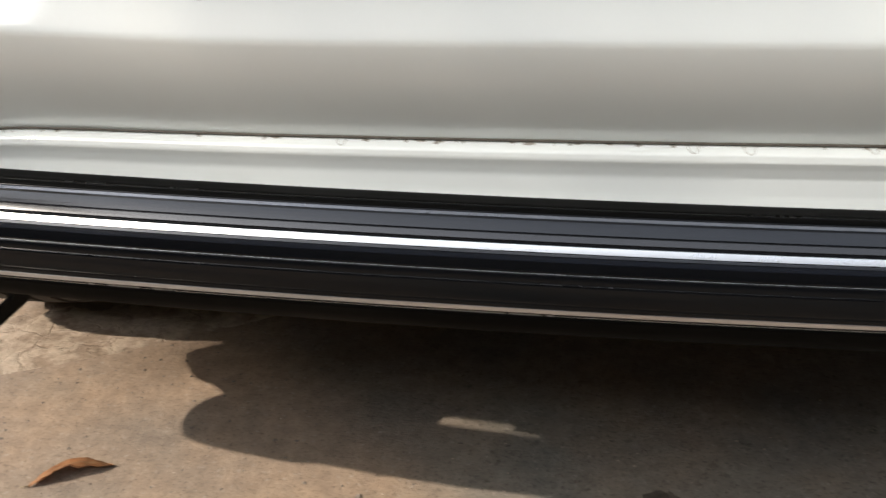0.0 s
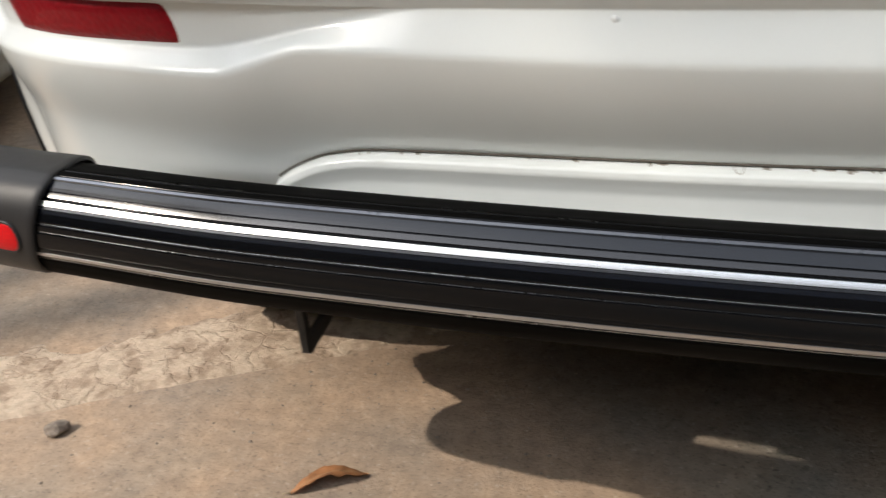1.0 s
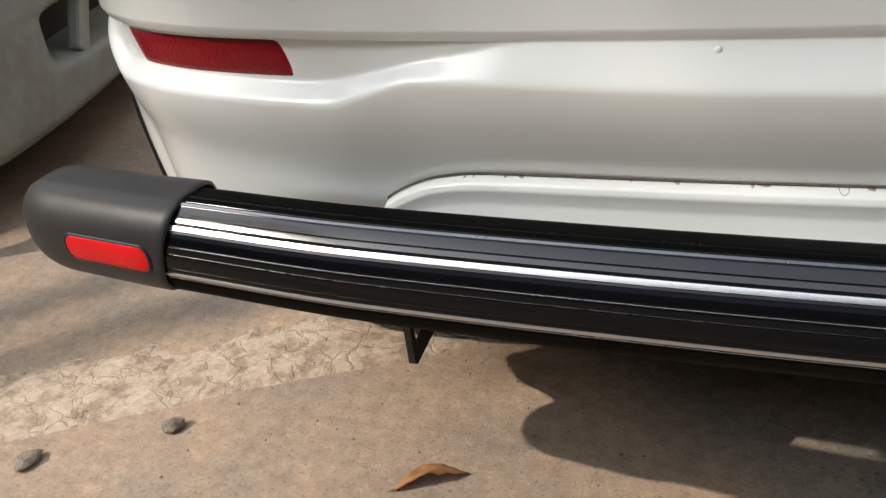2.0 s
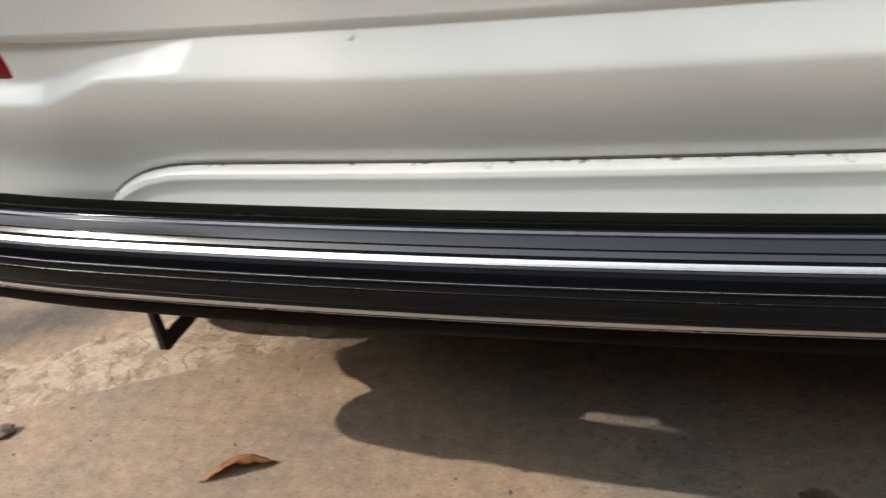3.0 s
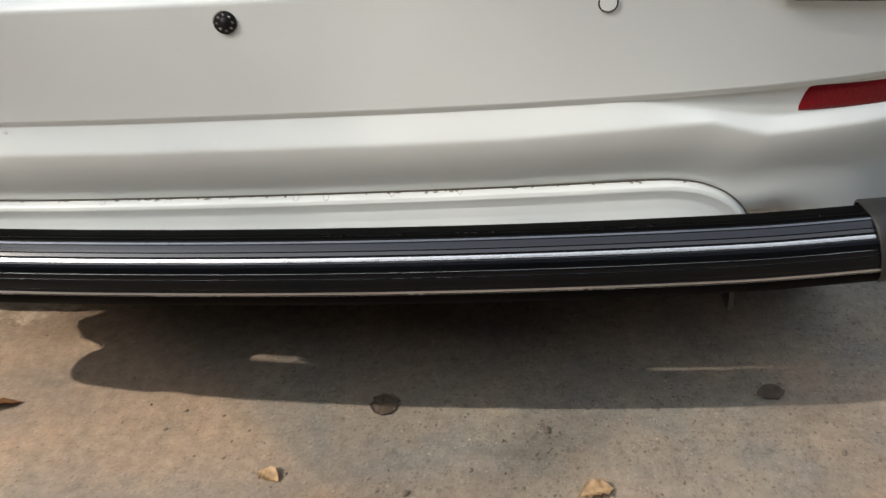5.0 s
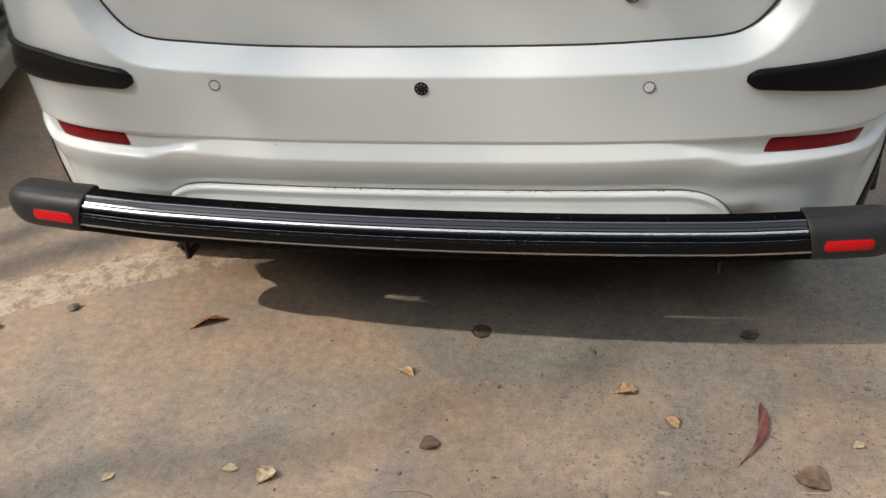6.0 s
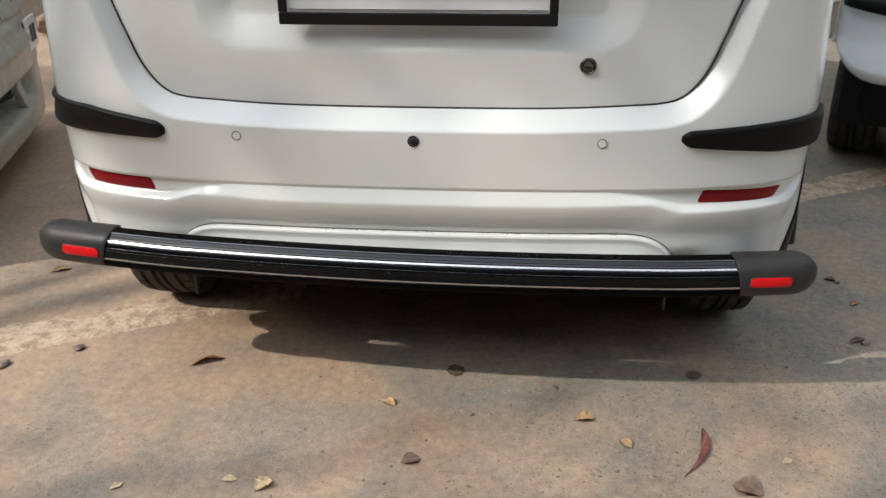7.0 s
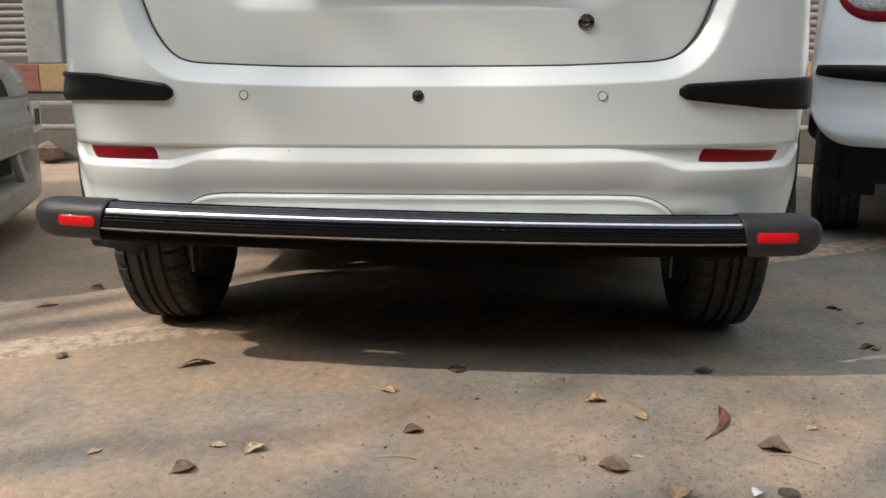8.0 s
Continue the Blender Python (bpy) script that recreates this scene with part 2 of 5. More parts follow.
def flaky_cement():
    m, nodes, links, p = nodes_of("flaky_pale_cement")
    pos = nodes.new("ShaderNodeNewGeometry").outputs["Position"]
    warp = add(nodes, "TexNoise", Scale=12.0, Detail=7.0)
    links.new(pos, warp.inputs["Vector"])
    shifted = mixed(nodes, links, "ADD", 0.20, pos, warp.outputs[1])
    v = nodes.new("ShaderNodeTexVoronoi")
    v.feature = "DISTANCE_TO_EDGE"
    v.inputs["Scale"].default_value = 15.0
    links.new(shifted, v.inputs["Vector"])
    n = add(nodes, "TexNoise", Scale=24.0, Detail=8.0, Roughness=0.7)
    links.new(pos, n.inputs["Vector"])
    f = add(nodes, "TexNoise", Scale=120.0, Detail=5.0)
    links.new(pos, f.inputs["Vector"])
    small = nodes.new("ShaderNodeTexVoronoi")
    small.feature = "DISTANCE_TO_EDGE"
    small.inputs["Scale"].default_value = 44.0
    links.new(shifted, small.inputs["Vector"])
    col = ramp(nodes, links, n.outputs[0], [(0.40, (0.38, 0.285, 0.205)), (0.46, (0.45, 0.345, 0.255)), (0.485, (0.53, 0.415, 0.31)), (0.62, (0.62, 0.505, 0.385))])
    crack = ramp(nodes, links, v.outputs["Distance"], [(0.0, (0.52, 0.44, 0.37)), (0.05, (1, 1, 1))])
    crack = mixed(nodes, links, "MULTIPLY", 0.35, crack, ramp(nodes, links, small.outputs["Distance"], [(0.0, (0.62, 0.57, 0.5)), (0.06, (1, 1, 1))]))
    here = add(nodes, "TexNoise", Scale=16.0, Detail=3.0)
    links.new(pos, here.inputs["Vector"])
    col = mixed(nodes, links, "MULTIPLY", ramp(nodes, links, here.outputs[0], [(0.44, (0.1, 0.1, 0.1)), (0.56, (0.5, 0.5, 0.5))]), col, crack)
    col = mixed(nodes, links, "MULTIPLY", 0.7, col, ramp(nodes, links, f.outputs[0], [(0.3, (0.75, 0.74, 0.72)), (0.65, (1.1, 1.1, 1.1))]))
    links.new(col, p.inputs["Base Color"])
    p.inputs["Roughness"].default_value = 0.9
    b = add(nodes, "Bump", Strength=0.8, Distance=0.006)
    links.new(n.outputs[0], b.inputs["Height"])
    b2 = add(nodes, "Bump", Strength=0.7, Distance=0.003)
    links.new(crack, b2.inputs["Height"])
    links.new(b.outputs[0], b2.inputs["Normal"])
    links.new(b2.outputs[0], p.inputs["Normal"])
    return m


GROUND, CEMENT = ground_material(), flaky_cement()
STONE = surface("grey_brown_stone", (0.25, 0.205, 0.165), 0.9, grain=0.4, scale=160, bump=0.001)
CONCRETE = surface("grey_concrete_step", (0.155, 0.138, 0.118), 0.9, grain=0.2, scale=30, bump=0.002, stain=0.6, stain_colour=(0.12, 0.11, 0.095), stain_scale=3)
STEP_EDGE = surface("pale_worn_step_edge", (0.32, 0.295, 0.255), 0.9, grain=0.3, scale=30, bump=0.002, stain=0.4, stain_colour=(0.2, 0.18, 0.15), stain_scale=5)
PAINT_RED = surface("faded_red_kerb_paint", (0.26, 0.10, 0.07), 0.8, grain=0.25, scale=25, stain=0.6, stain_colour=(0.25, 0.18, 0.13))
PAINT_YELLOW = surface("faded_yellow_kerb_paint", (0.38, 0.26, 0.12), 0.8, grain=0.2, scale=25, stain=0.5, stain_colour=(0.3, 0.22, 0.13))
SHUTTER = surface("grey_metal_shutter", (0.24, 0.222, 0.195), 0.6, metal=0.1, grain=0.15, scale=20, stain=0.5, stain_colour=(0.16, 0.14, 0.12), stain_scale=3)
PILLAR = surface("grey_plaster_pillar", (0.30, 0.30, 0.285), 0.85, grain=0.15, scale=30, stain=0.4, stain_colour=(0.2, 0.2, 0.18))
PLASTER_DARK = surface("weathered_dark_plaster", (0.13, 0.115, 0.095), 0.9, grain=0.3, scale=12, stain=0.6, stain_colour=(0.06, 0.065, 0.045), stain_scale=1.2)


# ---- helpers for meshes ----
def mesh_of(name, verts, faces, smooth=True):
    me = bpy.data.meshes.new(name)
    me.from_pydata([tuple(map(float, v)) for v in verts], [], [tuple(map(int, f)) for f in faces])
    if smooth:
        me.shade_smooth()
    me.update()
    return me


def part(name, data, material, parent, label="", local=False):
    """Links a mesh or bmesh, in world metres, as one part under a thing or a part."""
    if isinstance(data, bmesh.types.BMesh):
        me = bpy.data.meshes.new(name)
        data.normal_update()
        data.to_mesh(me)
        data.free()
        data = me
    if not data.materials:
        data.materials.append(material)
    ob = new(name, data)
    if parent is not None:
        ob.parent = parent
        if parent.type == "EMPTY" and not local:
            ob.matrix_parent_inverse = parent.matrix_basis.inverted()
    return tagged(ob, label=label)


def thing(name, label, category, at=(0, 0, 0), group="", kind="", turn=0.0):
    ob = new(name)
    ob.empty_display_size = 0.1
    ob.matrix_basis = pose(*at, 0, 0, turn)
    return tagged(ob, label, category, group, kind)


def grid_faces(n, m, wrap=False, keep=None):
    out = []
    for i in range(n - 1):
        for j in range(m if wrap else m - 1):
            k = (j + 1) % m
            if keep is None or keep[i][j]:
                out.append((i * m + j, (i + 1) * m + j, (i + 1) * m + k, i * m + k))
    return out


def grid_mesh(name, points, wrap=False, keep=None, smooth=True, caps=False):
    n, m = points.shape[:2]
    faces = grid_faces(n, m, wrap, keep)
    if caps:
        faces += [tuple(range(m)), tuple(range((n - 1) * m, n * m))[::-1]]
    return mesh_of(name, points.reshape(-1, 3), faces, smooth)


def box(size, at, bevel=0.0, turn=None):
    bm = bmesh.new()
    bmesh.ops.create_cube(bm, size=1.0)
    bmesh.ops.scale(bm, vec=size, verts=bm.verts)
    if bevel:
        bmesh.ops.bevel(bm, geom=list(bm.edges), offset=bevel, segments=2, profile=0.6, affect="EDGES")
    if turn is not None:
        bmesh.ops.transform(bm, matrix=turn, verts=bm.verts)
    bmesh.ops.translate(bm, vec=at, verts=bm.verts)
    return bm


def sweep(name, path, radius, sides=8, closed=False, flat=1.0, caps=True):
    """A round or oval cord along a list of points."""
    pts = [Vector(p) for p in path]
    n = len(pts)
    rings = np.zeros((n + (1 if closed else 0), sides, 3))
    for i in range(n):
        a = pts[(i - 1) % n] if closed or i else pts[i]
        b = pts[(i + 1) % n] if closed or i < n - 1 else pts[i]
        t = (b - a).normalized()
        u = t.cross(Vector((0, 1, 0.001))).normalized()
        w = t.cross(u)
        r = radius[i] if hasattr(radius, "__len__") else radius
        for j in range(sides):
            c = 2 * math.pi * j / sides
            rings[i, j] = pts[i] + u * (r * math.cos(c)) + w * (r * flat * math.sin(c))
    if closed:
        rings[n] = rings[0]
    return grid_mesh(name, rings, wrap=True, caps=caps and not closed)


def lathe(name, profile, centre, axis="x", n=96, closed=True):
    """profile: (along the axis, radius) pairs round the axis through centre."""
    pr = list(profile) + ([profile[0]] if closed else [])
    pts = np.zeros((len(pr), n, 3))
    for i, (a, r) in enumerate(pr):
        for j in range(n):
            c = 2 * math.pi * j / n
            v = {"x": (a, r * math.cos(c), r * math.sin(c)), "y": (r * math.cos(c), a, r * math.sin(c)), "z": (r * math.cos(c), r * math.sin(c), a)}[axis]
            pts[i, j] = Vector(centre) + Vector(v)
    return grid_mesh(name, pts, wrap=True)


def smooth(a, b, x):
    t = np.clip((np.asarray(x, float) - a) / (b - a), 0, 1)
    return t * t * (3 - 2 * t)


def line(x, xs, ys):
    return np.interp(x, xs, ys)


def curve_through(knots, step_fine, step_wide, fine_until):
    """Catmull-Rom through plan knots, sampled finely up to the y given, and wider past it."""
    k = np.array(knots, float)
    k = np.vstack([[-k[1][0], k[1][1]], k, [[-k[-2][0], k[-2][1]]]])
    out = []
    for i in range(1, len(k) - 2):
        p0, p1, p2, p3 = k[i - 1], k[i], k[i + 1], k[i + 2]
        length = np.hypot(*(p2 - p1))
        step = step_fine if p1[1] < fine_until else step_wide
        n = max(2, int(round(length / step)))
        for t in np.arange(n) / n:
            out.append(0.5 * ((2 * p1) + (p2 - p0) * t + (2 * p0 - 5 * p1 + 4 * p2 - p3) * t * t + (3 * p1 - p0 - 3 * p2 + p3) * t ** 3))
    out.append(k[-2])
    return np.array(out)


# plan of a car's outline, from the middle of the rear round one side to the middle of the front
PLAN_MPV = [(0, -0.010), (0.20, -0.008), (0.36, 0.0), (0.50, 0.014), (0.60, 0.032), (0.68, 0.056), (0.74, 0.087), (0.785, 0.128),
            (0.812, 0.180), (0.826, 0.245), (0.834, 0.35), (0.842, 0.6), (0.848, 1.0), (0.85, 2.2), (0.845, 3.2), (0.82, 3.75), (0.74, 4.05), (0.45, 4.22), (0, 4.28)]


def outline(knots, fine=0.005, wide=0.04, until=0.40):
    half = curve_through(knots, fine, wide, until)
    tang = np.gradient(half, axis=0)
    tang /= np.hypot(tang[:, 0], tang[:, 1])[:, None]
    norm = np.stack([tang[:, 1], -tang[:, 0]], axis=1)
    return half, norm


def skin(half, norm, zs, inward, side, warp=None):
    """Points of one half of a body: plan moved inwards by inward(x, y, z); warp(x, y, z) bends the rows up or down."""
    z = np.asarray(zs)[:, None]
    x, y = half[:, 0][None, :], half[:, 1][None, :]
    if warp:
        z = warp(x + 0 * z, y + 0 * z, z + 0 * x)
    d = inward(x + 0 * z, y + 0 * z, z + 0 * x)
    px = np.maximum(x - norm[:, 0][None, :] * d, 0.0)
    py = y - norm[:, 1][None, :] * d
    return np.stack([side * px, py, z + 0 * x], axis=2)


def whole(half, norm, zs, inward, warp=None):
    """Both halves, from one front middle round the rear to the other."""
    r = skin(half, norm, zs, inward, 1, warp)
    l = skin(half, norm, zs, inward, -1, warp)
    return np.concatenate([l[:, ::-1], r[:, 1:]], axis=1)


def tyre(name, parent, centre, radius, width, n=120):
    """A tyre with four ring grooves and cut shoulder blocks, round an axis along x."""
    w = width / 2
    prof = [(-w * 0.78, radius * 0.66), (-w * 0.98, radius * 0.74), (-w * 1.04, radius * 0.84), (-w * 0.97, radius * 0.94), (-w * 0.86, radius * 0.985)]
    tread = [-0.86, -0.60, -0.57, -0.50, -0.47, -0.20, -0.17, -0.09, -0.06, 0.06, 0.09, 0.17, 0.20, 0.47, 0.50, 0.57, 0.60, 0.86]
    deep = {-0.57, -0.50, -0.17, -0.09, 0.17, 0.09, 0.57, 0.50}
    for a in tread[1:-1]:
        r = radius * (1 - 0.012 * (a / 0.86) ** 2)
        prof.append((a * w, r - (0.010 if a in deep else 0)))
    prof += [(w * 0.86, radius * 0.985), (w * 0.97, radius * 0.94), (w * 1.04, radius * 0.84), (w * 0.98, radius * 0.74), (w * 0.78, radius * 0.66)]
    pts = np.zeros((len(prof), n * 2, 3))
    for i, (a, r) in enumerate(prof):
        for j in range(n * 2):
            c = 2 * math.pi * (j + (0.5 if abs(a) > 0.55 * w else 0)) / (n * 2)
            cut = 0.008 if j % 6 == 0 and 0.59 * w < abs(a) < 0.99 * w else 0.0
            pts[i, j] = (centre[0] + a, centre[1] + (r - cut) * math.cos(c), centre[2] + (r - cut) * math.sin(c))
    return part(name, grid_mesh(name, pts, wrap=True, smooth=False), RUBBER, parent, "dusty black rubber tyre")


def wheel(parent, centre, radius, width, outer):
    t = tyre("tyre", parent, centre, radius, width)
    prof = [(-0.08, radius * 0.66), (0.05, radius * 0.66), (0.06, radius * 0.62), (0.03, radius * 0.55), (0.035, radius * 0.25), (0.05, radius * 0.12), (0.05, 0.001)]
    part("rim", lathe("rim", [(a * outer, r) for a, r in prof], centre, closed=False, n=48), STEEL, t, "dull silver wheel rim")
    part("drum", lathe("drum", [(-0.085 * outer, 0.001), (-0.085 * outer, radius * 0.6), (-0.05 * outer, radius * 0.64)], centre, closed=False, n=32), UNDER, t)
    return t


# ---- ground ----
def ground_sheet():
    near = np.linspace(-3, 3, 61)
    xs = np.concatenate([[-60, -25, -10, -5], near, [5, 10, 25, 60]])
    ys = np.concatenate([[-60, -25, -10, -5], near + 0.5, [5, 10, 25, 60]])
    pts = np.zeros((len(ys), len(xs), 3))
    pts[:, :, 0], pts[:, :, 1] = xs[None, :], ys[:, None]
    me = grid_mesh("ground", pts)
    me.materials.append(GROUND)
    me.flip_normals()
    return tagged(new("ground", me), "dusty tan-grey worn concrete ground with fine grit", "ground", kind="structure")


ground = ground_sheet()


def cement_strip(x0, x1):
    """A low, broken band of pale cement that crosses the yard aslant."""
    n, m = int(160 * (x1 - x0)), 12
    rows = np.zeros((n, m, 3))
    for i in range(n):
        x = x0 + (x1 - x0) * i / (n - 1)
        low = 0.154 + 0.51 * (x + 1.04) + 0.012 * noise.noise((x * 4, 0, 0)) + 0.006 * noise.noise((x * 19, 3, 0)) + 0.003 * noise.noise((x * 60, 3, 0))
        high = low + 0.165 + 0.06 * noise.noise((x * 3, 7, 0)) + 0.045 * noise.noise((x * 14, 9, 0)) + 0.022 * noise.noise((x * 45, 9, 0))
        for j in range(m):
            t = j / (m - 1)
            e = min(1.0, t / 0.04, (1 - t) / 0.25, (x - x0) / 0.1, (x1 - x) / 0.1)
            z = 0.0005 + 0.004 * e + 0.0012 * noise.noise((x * 20, (low + t * 0.15) * 20, 1)) * e
            rows[i, j] = (x, low + (high - low) * t, z - (0.003 if j in (0, m - 1) else 0))
    me = grid_mesh("cement_strip", rows)
    me.materials.append(CEMENT)
    me.flip_normals()
    return tagged(new("cement_strip", me), "low flaky band of pale cracked cement on the ground", "pavement", kind="structure")


cement_strip(-2.6, -0.40)
cement_strip(0.98, 2.4)

# ---- the white car ----
car = thing("white_car", "clean white people carrier parked with its rear towards the yard", "car", (0, 2.1, 0))
HALF, NORM = outline(PLAN_MPV)
TAILGATE = [(0, 0.693), (0.26, 0.694), (0.41, 0.699), (0.478, 0.703), (0.514, 0.713), (0.543, 0.738), (0.566, 0.776), (0.581, 0.818), (0.598, 0.866), (0.64, 1.0), (0.67, 1.15)]
TAILGATE = curve_through(TAILGATE, 0.012, 0.012, 9)[: -1]


def line_distance(x, z, pts):
    best = np.full(np.shape(x), 9.0)
    for (ax, az), (bx, bz) in zip(pts[:-1], pts[1:]):
        dx, dz = bx - ax, bz - az
        t = np.clip(((x - ax) * dx + (z - az) * dz) / (dx * dx + dz * dz + 1e-12), 0, 1)
        best = np.minimum(best, np.hypot(x - ax - t * dx, z - az - t * dz))
    return best


def tailgate_distance(x, z):
    """Distance from the tailgate's edge; inside it is negative."""
    d = line_distance(x, z, TAILGATE)
    inside = (z > np.interp(x, TAILGATE[:, 0], TAILGATE[:, 1])) & (x < np.interp(z, TAILGATE[:, 1], TAILGATE[:, 0]))
    return np.where(inside, -d, d)


def curl_under(z):
    """The bumper's lower lip turns in under the car."""
    return 0.040 * np.clip((0.372 - z) / 0.036, 0, 1.2) ** 2


def levelled(t):
    """Rises slowly, then evens out towards one."""
    return t ** 1.4 / (1 + t ** 7) ** 0.2


def soft_above(d, e=0.0009):
    return (np.sqrt(d * d + e * e) + d) / 2


def rear_inward(x, y, z):
    """How far the rear's surface lies inside the plan: shelf, tailgate, plate recess, crease, ledge and the hollow under it."""
    off = np.interp(z, [0.30, 0.54, 0.655, 0.70, 1.0], [0.006, 0.006, 0.0, 0.0, 0.012])
    corner = smooth(0.55, 0.76, x)
    tuck = (0.011 * (1 - smooth(0.13, 0.24, y)) + 0.002) * np.clip((0.475 - z) / 0.14, 0, 1.2) ** 2 * corner * (1 - smooth(0.5, 0.8, y))
    rear = y < 0.3
    d = tailgate_distance(x, z)
    shelf = 0.040 * np.clip(1 - d / 0.037, 0, 1)
    gate = np.interp(z, [0.68, 0.70, 0.80, 1.0, 1.2], [0.041, 0.040, 0.028, 0.012, 0.010])
    qx, qz = np.maximum(x - 0.345, 0), np.maximum(0.885 - z, 0)
    plate = 0.082 - np.hypot(qx, qz)
    gate = gate + 0.025 * np.clip(plate / 0.066, 0, 1) ** 1.15
    top = np.where(d > 0, shelf, gate)
    off = off + np.where(rear & (z > 0.62), top, 0)
    a = 1 - smooth(0.778, 0.81, x)
    zl = 0.5037 + 0.003 * smooth(0.25, 0.42, x) - 0.0207 * (0.25 * smooth(0.455, 0.545, x) + 0.75 * np.clip((x - 0.472) / 0.056, 0, 1)) + 0.034 * smooth(0.755, 0.81, x)
    zf = 0.5312 - 0.0322 * smooth(0.37, 0.57, x) + 0.027 * smooth(0.762, 0.80, x)
    lamp = smooth(0.36, 0.57, x)
    inner, edge = 0.0098 + 0.0077 * lamp, -0.0015 + 0.0055 * lamp
    low = np.where(z > 0.5315, 0.0058 + 0.0040 * np.clip((0.5400 - z) / 0.0085, 0, 1) ** 1.4,
                   np.where(z > zf, inner, edge + (inner - edge) * soft_above(z - zl) / (zf - zl) + (0.0430 - 0.021 * lamp - edge) * levelled(soft_above(zl - z) / (zl - 0.405 - 0.023 * lamp))))
    off = np.where((z < 0.5400) & rear, a * low + (1 - a) * off, off)
    side = 0.018 * np.clip((0.405 - z) / 0.045, 0, 1.3) ** 2 * smooth(0.42, 0.48, x) * (1 - smooth(0.56, 0.66, x))
    return off + tuck + (curl_under(z) * (1 - smooth(0.50, 0.64, x)) + side) * rear


def spaced(*bands):
    out = []
    for a, b, step in bands:
        out += list(np.arange(a, b, step))
    return out + [bands[-1][1]]


def arch(y, z, wheels, r=0.345, zc=0.31):
    return np.min([np.hypot(y - w, z - zc) for w in wheels], axis=0) < r


def build_rear():
    zs = spaced((0.300, 0.429, 0.0060), (0.430, 0.5265, 0.0025), (0.5270, 0.5365, 0.0008), (0.5370, 0.5515, 0.0012), (0.552, 0.639, 0.006), (0.640, 0.719, 0.003), (0.720, 0.999, 0.006))
    p = whole(HALF, NORM, zs, rear_inward)
    low = np.interp(np.abs(p[..., 0]), [0, 0.44, 0.50, 0.56, 0.605, 0.64, 0.675, 0.714, 0.757, 0.80, 0.83, 0.9], [0.345, 0.345, 0.350, 0.352, 0.325, 0.305, 0.296, 0.289, 0.285, 0.282, 0.280, 0.278])
    low = low - (0.018 * smooth(-0.69, -0.65, p[..., 0]) + 0.016 * smooth(-0.53, -0.455, p[..., 0])) * (1 - smooth(-0.44, -0.40, p[..., 0])) - 0.034 * smooth(0.42, 0.47, p[..., 0]) * (1 - smooth(0.60, 0.68, p[..., 0]))
    p[..., 2] = np.where(p[..., 2] < 0.43, low + (p[..., 2] - 0.30) * (0.43 - low) / 0.13, p[..., 2])
    c = (p[:-1, :-1] + p[1:, :-1] + p[:-1, 1:] + p[1:, 1:]) / 4
    cut = arch(c[..., 1], c[..., 2], (0.585, 3.30), 0.368) & (np.abs(c[..., 0]) > 0.5)
    gate = (tailgate_distance(np.abs(c[..., 0]), c[..., 2]) < 0) & (c[..., 1] < 0.3)
    sides = (c[..., 1] > 0.36) & ~cut & ~gate
    bumper = ~cut & ~gate & ~sides
    lip = bumper & (c[..., 2] < 0.330) & (np.abs(c[..., 0]) > 0.60)
    bumper &= ~lip
    lip_l, lip_r = lip & (c[..., 0] < 0), lip & (c[..., 0] > 0)
    for name, keep, label in (("rear_bumper", bumper, "white painted bumper with a ledge and a crease"), ("tailgate", gate, "white painted tailgate"), ("body_side", sides, ""), ("bumper_lip", lip_l, "black plastic lower lip"), ("bumper_lip", lip_r, "black plastic lower lip")):
        me = grid_mesh(name, p, keep=keep)
        bm = bmesh.new()
        bm.from_mesh(me)
        bmesh.ops.delete(bm, geom=[v for v in bm.verts if not v.link_faces], context="VERTS")
        bm.to_mesh(me)
        bm.free()
        part(name, me, BLACK if name == "bumper_lip" else WHITE, car, label)
    top = p[-1]
    part("deck", mesh_of("deck", top, [tuple(range(len(top)))], False), WHITE, car)


build_rear()


def plan_at(x, off=0.0):
    """A point of the rear's plan at |x|, moved inwards by off, and the outward direction there."""
    i = np.argmax(HALF[:, 0] >= abs(x) - 1e-9)
    i = max(1, i)
    t = (abs(x) - HALF[i - 1, 0]) / max(1e-9, HALF[i, 0] - HALF[i - 1, 0])
    q, n = HALF[i - 1] * (1 - t) + HALF[i] * t, NORM[i - 1] * (1 - t) + NORM[i] * t
    s = 1 if x >= 0 else -1
    return np.array([s * (q[0] - n[0] * off), q[1] - n[1] * off]), np.array([s * n[0], n[1]])


def on_rear(x, z, proud=0.0):
    off = float(rear_inward(np.array([abs(x)]), np.array([0.0]), np.array([z]))[0])
    q, _ = plan_at(x, off - proud)
    return (q[0], q[1], z)


# seam round the tailgate
seam = [(x, z) for x, z in TAILGATE if z < 1.0]
part("tailgate_seal", sweep("tailgate_seal", [on_rear(-x, z, 0.0003) for x, z in seam[::-1]] + [on_rear(x, z, 0.0003) for x, z in seam[1:]], 0.0020), SEAL, car, "black rubber seal")

# inset panel under the ledge, with a raised bead round its edge
PANEL = curve_through([(0, 0.4345), (0.20, 0.4345), (0.40, 0.433), (0.457, 0.4285), (0.490, 0.417), (0.512, 0.402), (0.530, 0.380), (0.552, 0.338)], 0.006, 0.006, 9)[:-1]


